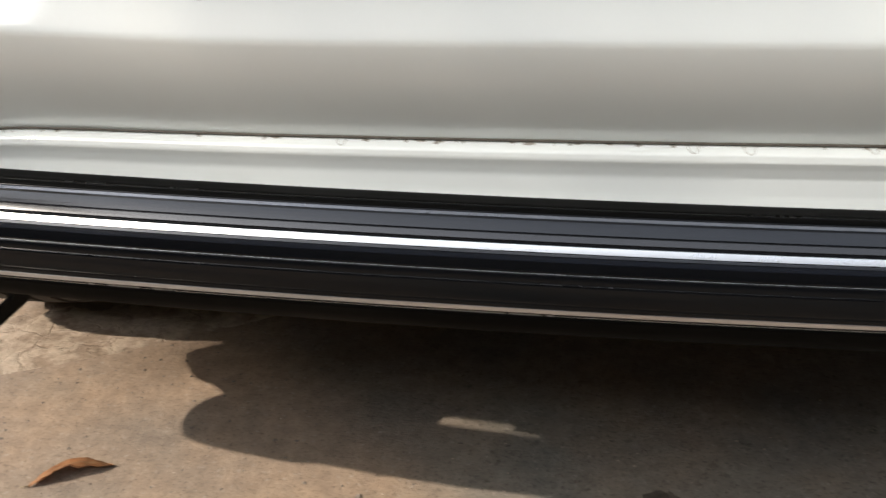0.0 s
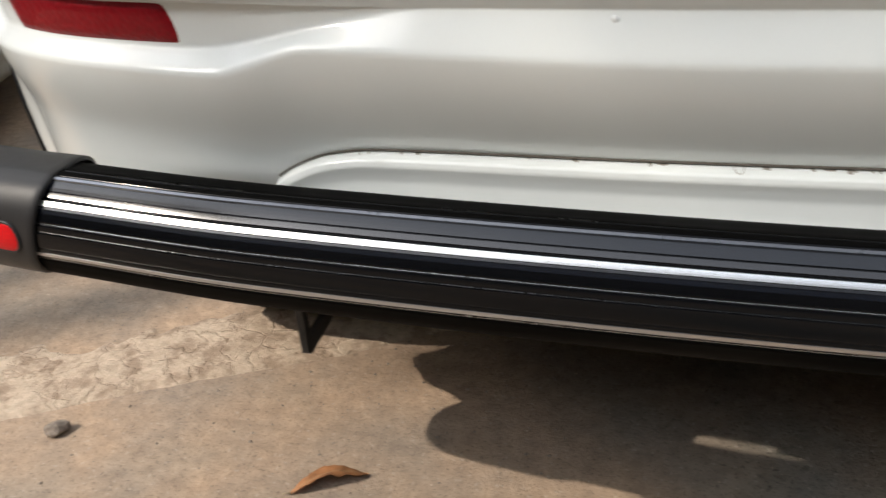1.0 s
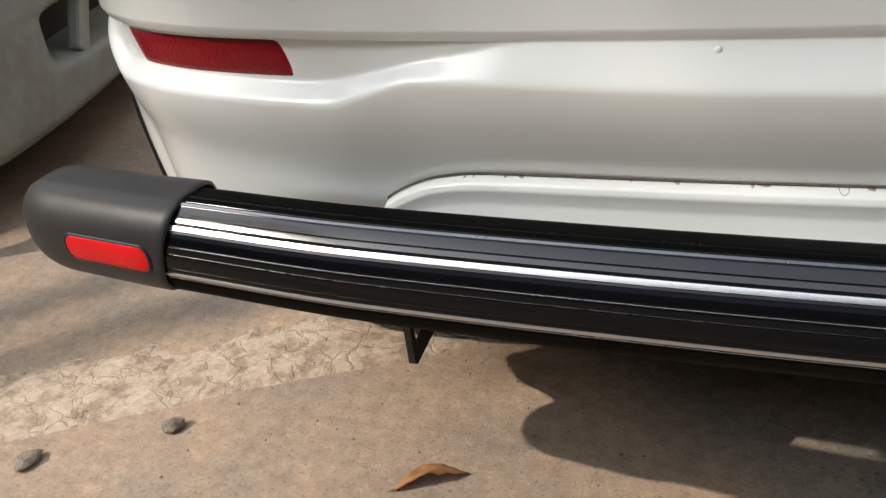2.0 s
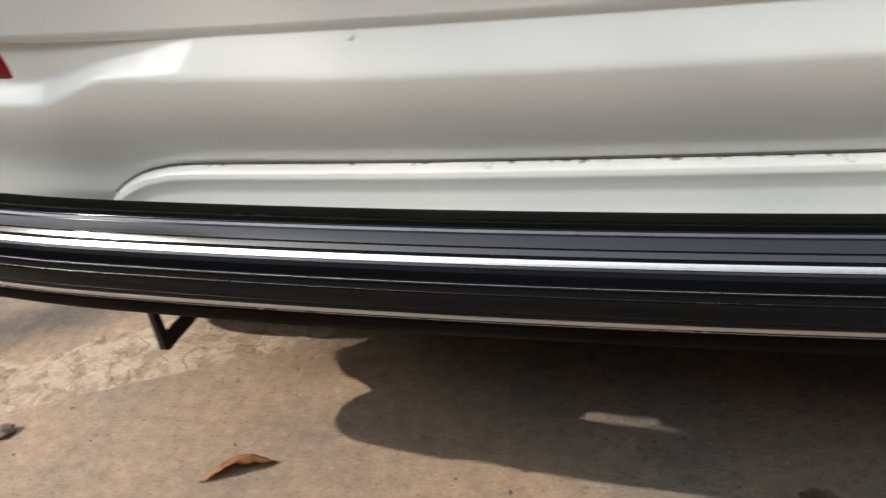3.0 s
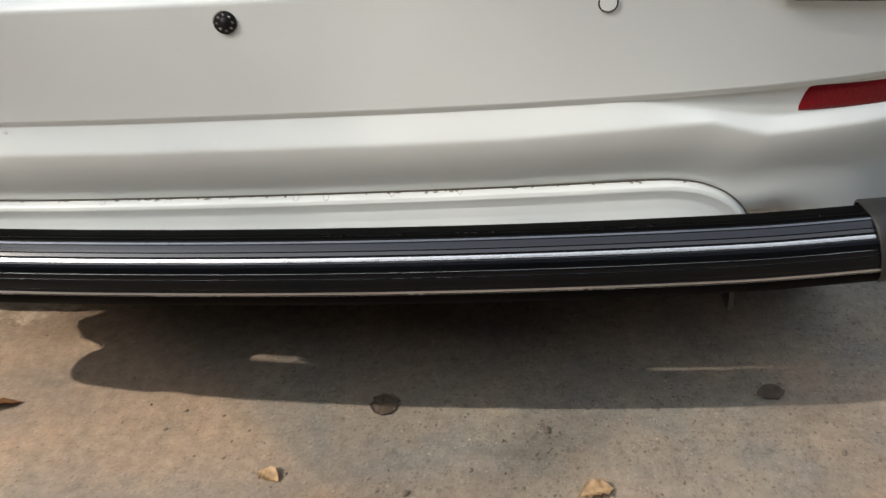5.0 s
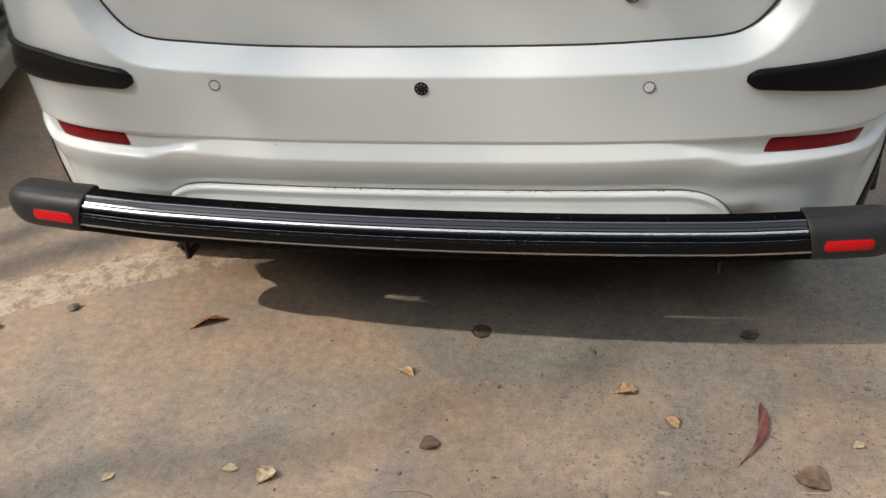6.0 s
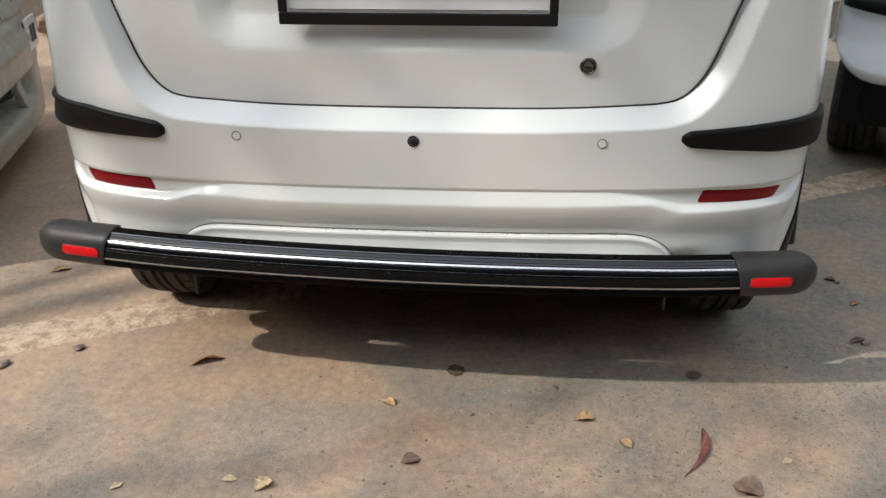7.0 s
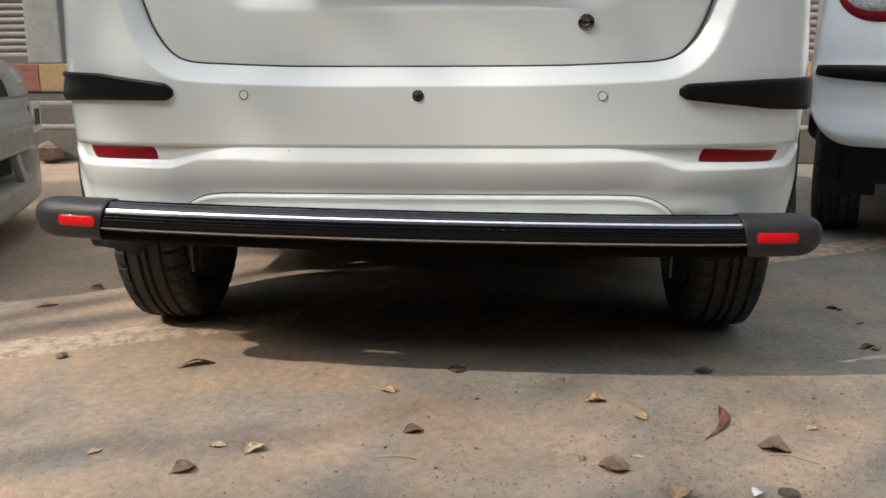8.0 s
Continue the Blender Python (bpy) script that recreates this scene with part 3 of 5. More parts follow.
def build_panel():
    xs = np.arange(-0.507, 0.5471, 0.003)
    rows = 46
    pts = np.zeros((rows, len(xs), 3))
    for i, x in enumerate(xs):
        top = np.interp(abs(x), PANEL[:, 0], PANEL[:, 1])
        foot = np.interp(x, [-0.53, -0.47, -0.42, 0.42, 0.50, 0.53], [0.400, 0.395, 0.345, 0.345, 0.355, 0.375])
        foot += (0.054 - 0.014 * x) * float(smooth(0.02, 0.06, x) * (1 - smooth(0.27, 0.38, x)))
        foot = min(foot, top - 0.003)
        for j in range(rows):
            z = top - (top - foot) * (j / (rows - 1)) ** 1.3
            d = float(line_distance(np.array(abs(x)), np.array(z), PANEL))
            off = np.interp(d, [0, 0.0012, 0.0035, 0.008, 0.0125, 0.019, 0.03, 0.05, 0.1], [0.028, 0.022, 0.0160, 0.0145, 0.0156, 0.0165, 0.0146, 0.009, 0.004]) + float(curl_under(np.array(z)))
            q, _ = plan_at(x, off)
            pts[j, i] = (q[0], q[1], z)
    me = grid_mesh("bumper_panel", pts)
    part("bumper_panel", me, WHITE, car, "white inset panel with a raised bead")
    path = [(-x, z) for x, z in PANEL[::-1] if x < 0.512] + [(x, z) for x, z in PANEL[1:]]
    # Raised dark cord drawn for the gap's shadow and the dirt in it.
    part("panel_gap", sweep("panel_gap", [(*plan_at(x, 0.0243 + float(curl_under(np.array(z))))[0], z + 0.0006) for x, z in path], 0.0009), GAP, car, "dark cord painted as the gap's shade and dirt")


build_panel()


GRIME = surface("grey_grime", (0.30, 0.28, 0.25), 0.9, grain=0.3, scale=300)


def dirt_along_gap():
    """Grime flecks, chips and dried drips left along the panel's upper edge."""
    rng = np.random.RandomState(11)
    verts, faces = [], []
    for i in range(70):
        x = rng.uniform(-0.46, 0.46)
        if noise.noise((x * 9, 2.0, 0)) < rng.uniform(-0.7, 0.3):
            continue
        top = float(np.interp(abs(x), PANEL[:, 0], PANEL[:, 1]))
        long, high = rng.uniform(0.0006, 0.006) * rng.uniform(0.3, 1), rng.uniform(0.0002, 0.0008)
        z, k = top - 0.0004 - high * rng.uniform(0.4, 1.1), len(verts)
        ring = []
        for j in range(8):
            c = 2 * math.pi * j / 8
            r = rng.uniform(0.6, 1.2)
            ring.append((x + long * r * math.cos(c), z + high * r * math.sin(c)))
        for px, pz in ring + [(x, z)]:
            d = max(0.0006, top - pz)
            off = float(np.interp(d, [0, 0.0012, 0.0035, 0.008], [0.028, 0.022, 0.0160, 0.0145])) - 0.0003
            q, _ = plan_at(px, off)
            verts.append((q[0], q[1], pz))
        faces += [(k + (j + 1) % 8, k + j, k + 8) for j in range(8)]
    part("gap_dirt", mesh_of("gap_dirt", verts, faces), GRIME, car, "grey-brown grime flecks")["kind"] = "stuff"
    for x, r in ((0.028, 0.0034), (0.062, 0.0036), (0.135, 0.0026), (-0.195, 0.003), (0.21, 0.0026)):
        loop = []
        for c in np.linspace(-math.pi * 0.95, -math.pi * 0.05, 11):
            z = 0.4342 + r * 0.85 * math.sin(c)
            off = float(np.interp(0.4345 - z, [0, 0.0012, 0.0035, 0.008], [0.0265, 0.022, 0.0160, 0.0145]))
            loop.append((*plan_at(x + r * math.cos(c), off)[0], z))
        part("dried_drip", sweep("dried_drip", loop, 0.00028, sides=6), GRIME, car, "grey rim of a dried drip")



dirt_along_gap()
part("water_drop", lathe("water_drop", [(0.0, 0.0025), (-0.0007, 0.0022), (-0.0013, 0.0012), (-0.0015, 0.0001)], on_rear(-0.272, 0.5262, -0.0004), axis="y", n=20, closed=False), DROP, car, "clear water drop")


def build_reflector(s):
    n, m = 26, 9
    pts = np.zeros((m, n, 3))
    for j in range(m):
        v = j / (m - 1)
        nip = 0.005 * abs(2 * v - 1) ** 6
        a, b = 0.5595 + 0.011 * v + nip, 0.734 + 0.024 * v - nip
        for i in range(n):
            u = i / (n - 1)
            edge = min(u, 1 - u) * n / 1.5, min(v, 1 - v) * m / 1.5
            off = 0.0158 - 0.0006 * math.sin(math.pi * v) + 0.0035 * (1 - min(1, min(edge)))
            q, _ = plan_at(s * (a + (b - a) * u), off)
            pts[j, i] = (q[0], q[1], 0.4995 + 0.0315 * v - (0.009 if s > 0 else 0.003) * u)
    part("reflector", grid_mesh("reflector", pts), RED_LAMP, car, "dark red plastic bumper reflector")


for s in (-1, 1):
    build_reflector(s)


def build_flare(s):
    """Black plastic flare round the rear wheel arch, reaching onto the bumper's corner."""
    turns, widths = np.radians(np.arange(-3, 140, 2.5)), (0.364, 0.366, 0.385, 0.405, 0.425, 0.443, 0.4445)
    pts = np.zeros((len(widths), len(turns), 3))
    for i, r in enumerate(widths):
        for j, a in enumerate(turns):
            y, z = 0.585 - r * math.cos(a), 0.31 + r * math.sin(a)
            k = max(1, int(np.argmax(HALF[:, 1] >= y)))
            f = (y - HALF[k - 1, 1]) / max(1e-9, HALF[k, 1] - HALF[k - 1, 1])
            q, n = HALF[k - 1] * (1 - f) + HALF[k] * f, NORM[k - 1] * (1 - f) + NORM[k] * f
            off = float(rear_inward(np.array([q[0]]), np.array([q[1]]), np.array([z]))[0])
            w = q + n * ((-0.004 if i in (0, len(widths) - 1) else 0.0035) - off)
            pts[i, j] = (s * w[0], w[1], z)
    me = grid_mesh("arch_flare", pts)
    if s < 0:
        me.flip_normals()
    part("arch_flare", me, BLACK, car, "black plastic wheel arch flare")


for s in (-1, 1):
    build_flare(s)


def build_pad(s):
    """A stuck-on black corner pad, wrapped round the bumper's corner."""
    a = np.argmax(HALF[:, 0] >= 0.508)
    b = np.argmax(HALF[:, 1] >= 0.205)
    idx = np.arange(a, b + 1)
    k = 22
    pts = np.zeros((len(idx), k, 3))
    for i, q in enumerate(idx):
        t = i / (len(idx) - 1)
        lo = np.interp(t, [0, 0.5, 1], [0.6255, 0.625, 0.620] if s < 0 else [0.628, 0.6065, 0.598])
        hi = np.interp(t, [0, 0.45, 1], [0.6595, 0.681, 0.685] if s < 0 else [0.658, 0.666, 0.670])
        end = math.sqrt(max(0.0, 1 - max(0, 1 - t * len(idx) / 4) ** 2)) * (1 if t < 0.97 else 0.9)
        end = max(end, 0.35)
        mid, hh = (lo + hi) / 2, (hi - lo) / 2 * end
        for j in range(k):
            c = 2 * math.pi * j / k
            e = 0.45
            zz = mid + hh * math.copysign(abs(math.sin(c)) ** e, math.sin(c))
            out = 0.0135 * end * math.copysign(abs(math.cos(c)) ** e, math.cos(c))
            if s < 0 and out > 0 and t > 0.08:
                groove = (zz - (mid + hh * 0.35)) / (hh * 0.30)
                out -= 0.0115 * math.exp(-groove * groove) * min(1, t * 1.6)
            p, n = HALF[q], NORM[q]
            off = float(rear_inward(np.array([p[0]]), np.array([p[1]]), np.array([0.645]))[0])
            w = p + n * (out - off)
            pts[i, j] = (s * w[0], w[1], zz)
    if s > 0:
        pts = pts[:, ::-1]
    part("corner_pad", grid_mesh("corner_pad", pts, wrap=True, caps=True), PAD if s < 0 else PAD_PLAIN, car, "black carbon-look stuck-on corner pad")


for s in (-1, 1):
    build_pad(s)


def disc(name, at, profile, material, parent, label="", n=32):
    """A small round fitting that faces the rear. profile: (outwards, radius)."""
    return part(name, lathe(name, [(-a, r) for a, r in profile], at, axis="y", n=n, closed=False), material, parent, label)


for x, z in ((-0.36, 0.638), (0.36, 0.6355)):
    at = on_rear(x, z)
    s_ob = disc("parking_sensor", at, [(-0.004, 0.0080), (0.0011, 0.0080), (0.0012, 0.0077), (0.0012, 0.0001)], WHITE, car, "white round parking sensor")
    s_ob.data.shade_flat()
    disc("sensor_ring", at, [(-0.004, 0.0096), (0.0013, 0.0095), (0.0015, 0.0088), (0.0009, 0.0079)], SEAL, s_ob, "thin black ring")
at = on_rear(-0.005, 0.6365)
lens = disc("reversing_camera", at, [(-0.004, 0.0118), (0.0015, 0.0115), (0.0022, 0.0105), (0.0015, 0.006), (0.0035, 0.0045), (0.0045, 0.0001)], BLACK, car, "small round black reversing camera")
for i in range(8):
    c = 2 * math.pi * i / 8
    disc("camera_lamp", (at[0] + 0.0078 * math.cos(c), at[1] - 0.0012, at[2] + 0.0078 * math.sin(c)), [(0, 0.0013), (0.0009, 0.0011), (0.0012, 0.0001)], STEEL, lens, n=10)
at = on_rear(0.328, 0.778, 0.0018)
lock = disc("tailgate_lock", at, [(-0.004, 0.0165), (0.0015, 0.016), (0.003, 0.0145), (0.0022, 0.0125), (-0.001, 0.0115)], LOCK, car, "round dark chrome key lock")
disc("lock_barrel", at, [(-0.001, 0.0118), (0.0003, 0.011), (0.0015, 0.0075), (0.0005, 0.0065), (0.0005, 0.0001)], LOCK, lock, "dark key barrel")

# number plate in its black frame
frame_bm = box((0.516, 0.016, 0.022), (0.006, 0.004, 0.868), 0.003)
for other in (box((0.516, 0.016, 0.016), (0.006, 0.004, 1.002), 0.003), box((0.016, 0.016, 0.112), (-0.244, 0.0042, 0.936), 0.002), box((0.016, 0.016, 0.112), (0.256, 0.0042, 0.936), 0.002), box((0.06, 0.05, 0.06), (0.006, 0.03, 0.936))):
    me = bpy.data.meshes.new("piece")
    other.to_mesh(me)
    other.free()
    frame_bm.from_mesh(me)
    bpy.data.meshes.remove(me)
plate_frame = part("plate_frame", frame_bm, BLACK, car, "black plastic plate frame")
plate = part("number_plate", box((0.486, 0.004, 0.118), (0.006, 0.005, 0.937), 0.0015), PLATE, plate_frame, "white metal number plate")
rim_bm = box((0.478, 0.002, 0.0025), (0.006, 0.0018, 0.8845), 0.0005)
part("plate_edge", rim_bm, CHROME, plate_frame, "bright pressed edge")
for i in range(10):
    x = 0.006 - 0.205 + 0.0455 * i
    part("printed_bar", box((0.030, 0.0016, 0.064), (x, 0.0024, 0.936), 0.0006), INK, plate_frame, "plain black bar")


# wheels, wheel-arch liners and underside
def liner(s):
    a = np.radians(np.linspace(4, 192, 40))
    pts = np.zeros((40, 4, 3))
    for i, c in enumerate(a):
        for j, x in enumerate((0.56, 0.70, 0.822, 0.829)):
            r = 0.350 if j < 3 else 0.343
            pts[i, j] = (s * x, 0.585 - (r + 0.023) * math.cos(c), 0.31 + (r + 0.023) * math.sin(c))
    part("arch_liner", grid_mesh("arch_liner", pts), UNDER, car, "black plastic wheel-arch liner")


for s in (-1, 1):
    wheel(car, (s * 0.7235, 0.575, 0.290), 0.290, 0.168, s)
    wheel(car, (s * 0.740, 3.30, 0.290), 0.290, 0.190, s)
    liner(s)
part("underbody", box((1.10, 3.7, 0.12), (0, 2.1, 0.41), 0.02), UNDER, car)
# Unseen skirts, added to keep sunlight from passing under the car.
for s in (-1, 1):
    part("shade_skirt", box((0.07, 2.05, 0.16), (s * 0.80, 1.95, 0.255), 0.02), UNDER, car, "unseen dusty black skirt added below the sill to block sun")
part("front_lip", box((1.30, 0.06, 0.15), (0, 4.02, 0.25), 0.02), UNDER, car)
part("crash_beam", box((1.20, 0.07, 0.24), (0, 0.16, 0.47), 0.02), UNDER, car)
part("rear_axle", lathe("rear_axle", [(-0.66, 0.001), (-0.66, 0.04), (0.66, 0.04), (0.66, 0.001)], (0, 0.575, 0.29), n=20, closed=False), UNDER, car)
for x in (-0.45, 0.45):
    part("chassis_rail", box((0.06, 2.4, 0.09), (x, 1.35, 0.38), 0.01), UNDER, car)


def cabin(parent, y0, y1, t0, t1, w0, w1, z0, z1, paint, local=False):
    """Upper body with dark glass all round."""
    def ring(k, proud=0.0):
        u = np.linspace(0, 2 * math.pi, 97)[:-1]
        a, b, w = y0 + (t0 - y0) * k, y1 + (t1 - y1) * k, w0 + (w1 - w0) * k ** 1.3
        c, s = np.cos(u), np.sin(u)
        e = 0.42
        x = (w + proud) * np.sign(s) * np.abs(s) ** e
        y = (a + b) / 2 + ((b - a) / 2 + proud) * np.sign(-c) * np.abs(c) ** e
        return np.stack([x, y, np.full_like(x, z0 + (z1 - z0) * k)], axis=1)

    ks = list(np.linspace(0, 0.93, 12))
    pts = np.array([ring(k) for k in ks] + [ring(0.97, -0.03), ring(1.0, -0.12)])
    me = grid_mesh("cabin", pts, wrap=True, caps=True)
    shell = part("cabin", me, paint, parent, local=local)
    g = np.array([ring(k, 0.004) for k in np.linspace(0.18, 0.80, 8)])
    for i0, i1 in ((-8, 9), (12, 26), (28, 38), (41, 56), (59, 69), (71, 85)):
        seg = np.take(g, np.arange(i0, i1), axis=1, mode="wrap")
        part("window_glass", grid_mesh("window_glass", seg), GLASS_DARK, shell, "dark glass")


cabin(car, 0.06, 3.45, 0.38, 2.35, 0.80, 0.60, 0.995, 1.66, WHITE)

# ---- rear guard: black tube with bright strips, end caps and brackets ----
guard = thing("rear_guard", "black glossy tubular bumper guard with bright strips and grey end caps", "bumper guard", (0, 0.0, 0.264))
TUBE_R = 0.0430


def tube_axis(x):
    return -0.019 + 0.080 * x * x + 0.0065 * float(smooth(0.50, 0.70, abs(x))) + 0.06 * max(0, abs(x) - 0.70), 0.3670 - 0.0160 * x


def top_flat(deg):
    """The tube is flattened along its top."""
    return 0.0045 * float(smooth(66, 92, deg))


def tube_radius(deg):
    """Round section with fine grooves, one shallow ridge and a flattened back."""
    r = TUBE_R
    for g, w, d in ((75, 1.3, 0.0008), (66.5, 1.5, 0.0010), (48, 0.9, 0.0006), (41, 0.9, 0.0008), (16.5, 0.9, 0.0005), (8, 0.9, 0.0005), (-11, 0.9, 0.0006), (-24, 1.0, 0.0008), (-36, 0.9, 0.0006)):
        r -= d * math.exp(-((deg - g) / w) ** 2)
    r += 0.0045 * float(smooth(26, 75, -deg))
    r += 0.0007 * math.exp(-((deg - 62.5) / 2.6) ** 2)
    r -= top_flat(deg) + 0.010 * float(smooth(112, 138, deg) * (1 - smooth(200, 235, deg)))
    return r


def tube_point(x, deg, r):
    y, z = tube_axis(x)
    return (x, y - r * math.cos(math.radians(deg)), z + r * math.sin(math.radians(deg)))


def build_tube():
    xs = np.linspace(-0.70, 0.69, 72)
    degs = np.concatenate([np.arange(-90, -50, 3), np.arange(-50, 84, 0.6), np.arange(84, 270, 4)])
    pts = np.array([[tube_point(x, d, tube_radius(d)) for d in degs] for x in xs])
    me = grid_mesh("tube", pts, wrap=True)
    me.flip_normals()
    return part("tube", me, ANODISED, guard, "glossy black anodised metal tube")


tube = build_tube()


def build_top_inlay():
    xs = np.linspace(-0.69, 0.68, 60)
    degs = [67.5, 68, 71, 74, 76.5, 80, 86, 92, 98, 104, 110, 111]
    pts = np.array([[tube_point(x, d, TUBE_R - top_flat(d) + (-0.001 if i in (0, 11) else -0.0006 if i == 4 else 0.0004)) for i, d in enumerate(degs)] for x in xs])
    me = grid_mesh("top_inlay", pts)
    me.flip_normals()
    part("top_inlay", me, INLAY, tube, "matt black rubber inlay")


build_top_inlay()


# Added matt layer that darkens the underside by removing the ground's reflection.
def build_under_mask():
    xs = np.linspace(-0.69, 0.68, 60)
    degs = [-25.5, -26] + list(np.arange(-30, -86, -5)) + [-86]
    pts = np.array([[tube_point(x, d, tube_radius(d) + (-0.001 if i in (0, len(degs) - 1) else 0.0004)) for i, d in enumerate(degs)] for x in xs])
    part("under_mask", grid_mesh("under_mask", pts), INLAY, tube, "matt black cover added to keep the tube's underside dark")


build_under_mask()


def build_strip(lo, hi, proud, name="bright_strip", material=POLISHED, label="polished aluminium strip"):
    xs = np.linspace(-0.695, 0.685, 72)
    sec = [(lo, TUBE_R - 0.0006), (lo + 0.1, TUBE_R + proud)] + [(d, TUBE_R + proud) for d in np.linspace(lo + 0.2, hi - 0.2, 4)] + [(hi - 0.1, TUBE_R + proud), (hi, TUBE_R - 0.0006)]
    pts = np.array([[tube_point(x, d, r) for d, r in sec] for x in xs])
    me = grid_mesh(name, pts, smooth=False)
    me.flip_normals()
    part(name, me, material, tube, label)


def build_line(lo, hi, proud):
    """A thin raised line whose upper flank slopes back and catches the sky."""
    xs = np.linspace(-0.695, 0.685, 72)
    sec = [(lo, TUBE_R - 0.0006), (lo + 0.02, TUBE_R + proud), (hi, TUBE_R - 0.0001), (hi + 0.02, TUBE_R - 0.0006)]
    me = grid_mesh("thin_line", np.array([[tube_point(x, d, r) for d, r in sec] for x in xs]), smooth=False)
    me.flip_normals()
    part("thin_line", me, LINE, tube, "thin bright metal line")


build_strip(33.4, 38.8, 0.0005)
# Same metal as the strip above, its duller reflection put into the colour.
build_strip(-20.7, -15.9, 0.0005, material=DIM_ALUMINIUM, label="aluminium strip dimmed to tone down its ground reflection")
for lo, hi, proud in ((75.3, 75.7, 0.0003), (16.42, 16.74, 0.0002), (7.9, 8.05, 0.0001), (-24.2, -23.7, 0.0002)):
    build_line(lo, hi, proud)
# Bands laid where the black tube reflects the sky, brightened by their finish.
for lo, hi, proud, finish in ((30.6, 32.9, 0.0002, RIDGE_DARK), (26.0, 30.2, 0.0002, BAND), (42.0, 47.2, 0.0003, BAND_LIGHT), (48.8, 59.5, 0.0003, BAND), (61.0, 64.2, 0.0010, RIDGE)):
    build_strip(lo, hi, proud, "sheen_band", finish, "tube band with the sky's sheen put into its finish")


def build_cap(s):
    """Hollow plastic end cap, slipped over the tube, with a rounded end and a stepped top."""
    inner = {-1: -0.657, 1: 0.641}[s]
    tip = {-1: -0.847, 1: 0.823}[s]
    n, m = 46, 72
    pts = np.zeros((n, m, 3))
    for j in range(m):
        deg = 360 * j / m - 90
        rad = math.radians(deg)
        start = inner + s * (0.0145 if s < 0 else 0.011) * (1 - math.sin(rad))
        for i in range(n):
            if i == 0:
                x, r = start, 0.0432
            elif i == 1:
                x, r = start, 0.0452
            else:
                t = (i - 2) / (n - 3)
                x = start + s * 0.0012 + (tip - start) * (1 - (1 - t) ** 1.5) if t < 1 else tip
                q = max(0.0, (abs(x) - (abs(tip) - 0.062)) / 0.062)
                r = 0.0462 * math.sqrt(max(0.0, 1 - q ** 2.3)) if t < 1 else 0.0
            step = (0.0016 * float(smooth(62, 66, deg)) - 0.0055 * float(smooth(45, 90, deg))) * (1 if r > 0.03 else r / 0.03) if deg < 160 else 0
            y, z = tube_axis(x)
            ex = 0.88
            cx, sx = math.cos(rad), math.sin(rad)
            pts[i, j] = (x, y - (r + step * 0.4) * math.copysign(abs(cx) ** ex, cx), z + (r + step) * math.copysign(abs(sx) ** ex, sx))
    me = grid_mesh("end_cap", pts, wrap=True)
    if s > 0:
        me.flip_normals()
    ob = part("end_cap", me, CAP, guard, "dark grey plastic end cap")
    # red reflector let into the cap
    a, b = {-1: (-0.771, -0.684), 1: (0.672, 0.759)}[s]
    k, hh = 14, 0.0112
    loop = []
    for q in range(k + 1):
        c = math.pi / 2 + math.pi * q / k
        loop.append((a + hh * 0.75 + hh * 0.75 * math.cos(c), hh * math.sin(c)))
    for q in range(k + 1):
        c = -math.pi / 2 + math.pi * q / k
        loop.append((b - hh * 0.75 + hh * 0.75 * math.cos(c), hh * math.sin(c)))

    def on_cap(x, dz, proud):
        y, z = tube_axis(x)
        q = max(0.0, (abs(x) - (abs(tip) - 0.062)) / 0.062)
        r = 0.0462 * math.sqrt(max(0.0, 1 - q ** 2.3)) + proud
        d = math.asin(min(1, abs(dz) / r) ** (1 / 0.88))
        return (x, y - r * math.cos(d) ** 0.88, z + dz)

    verts, faces = [], []
    mid = (a + b) / 2
    for f, proud in ((1.0, -0.001), (1.0, 0.0006), (0.96, 0.0012), (0.5, 0.0014)):
        verts += [on_cap(mid + (x - mid) * f, z * f, proud) for x, z in loop]
    count = len(loop)
    for r in range(3):
        faces += [(r * count + i, r * count + (i + 1) % count, (r + 1) * count + (i + 1) % count, (r + 1) * count + i) for i in range(count)]
    half = 3 * count
    faces += [(half + i, half + i + 1, half + count - 2 - i, half + count - 1 - i) for i in range(count // 2 - 1)]
    me = mesh_of("red_reflector", verts, faces)
    me.flip_normals()
    part("red_reflector", me, RED_TAPE, ob, "bright red reflective insert")
    part("insert_rim", sweep("insert_rim", [on_cap(mid + (x - mid) * 1.01, z * 1.04, 0.0003) for x, z in loop], 0.0013, closed=True), CAP, ob)


for s in (-1, 1):
    build_cap(s)


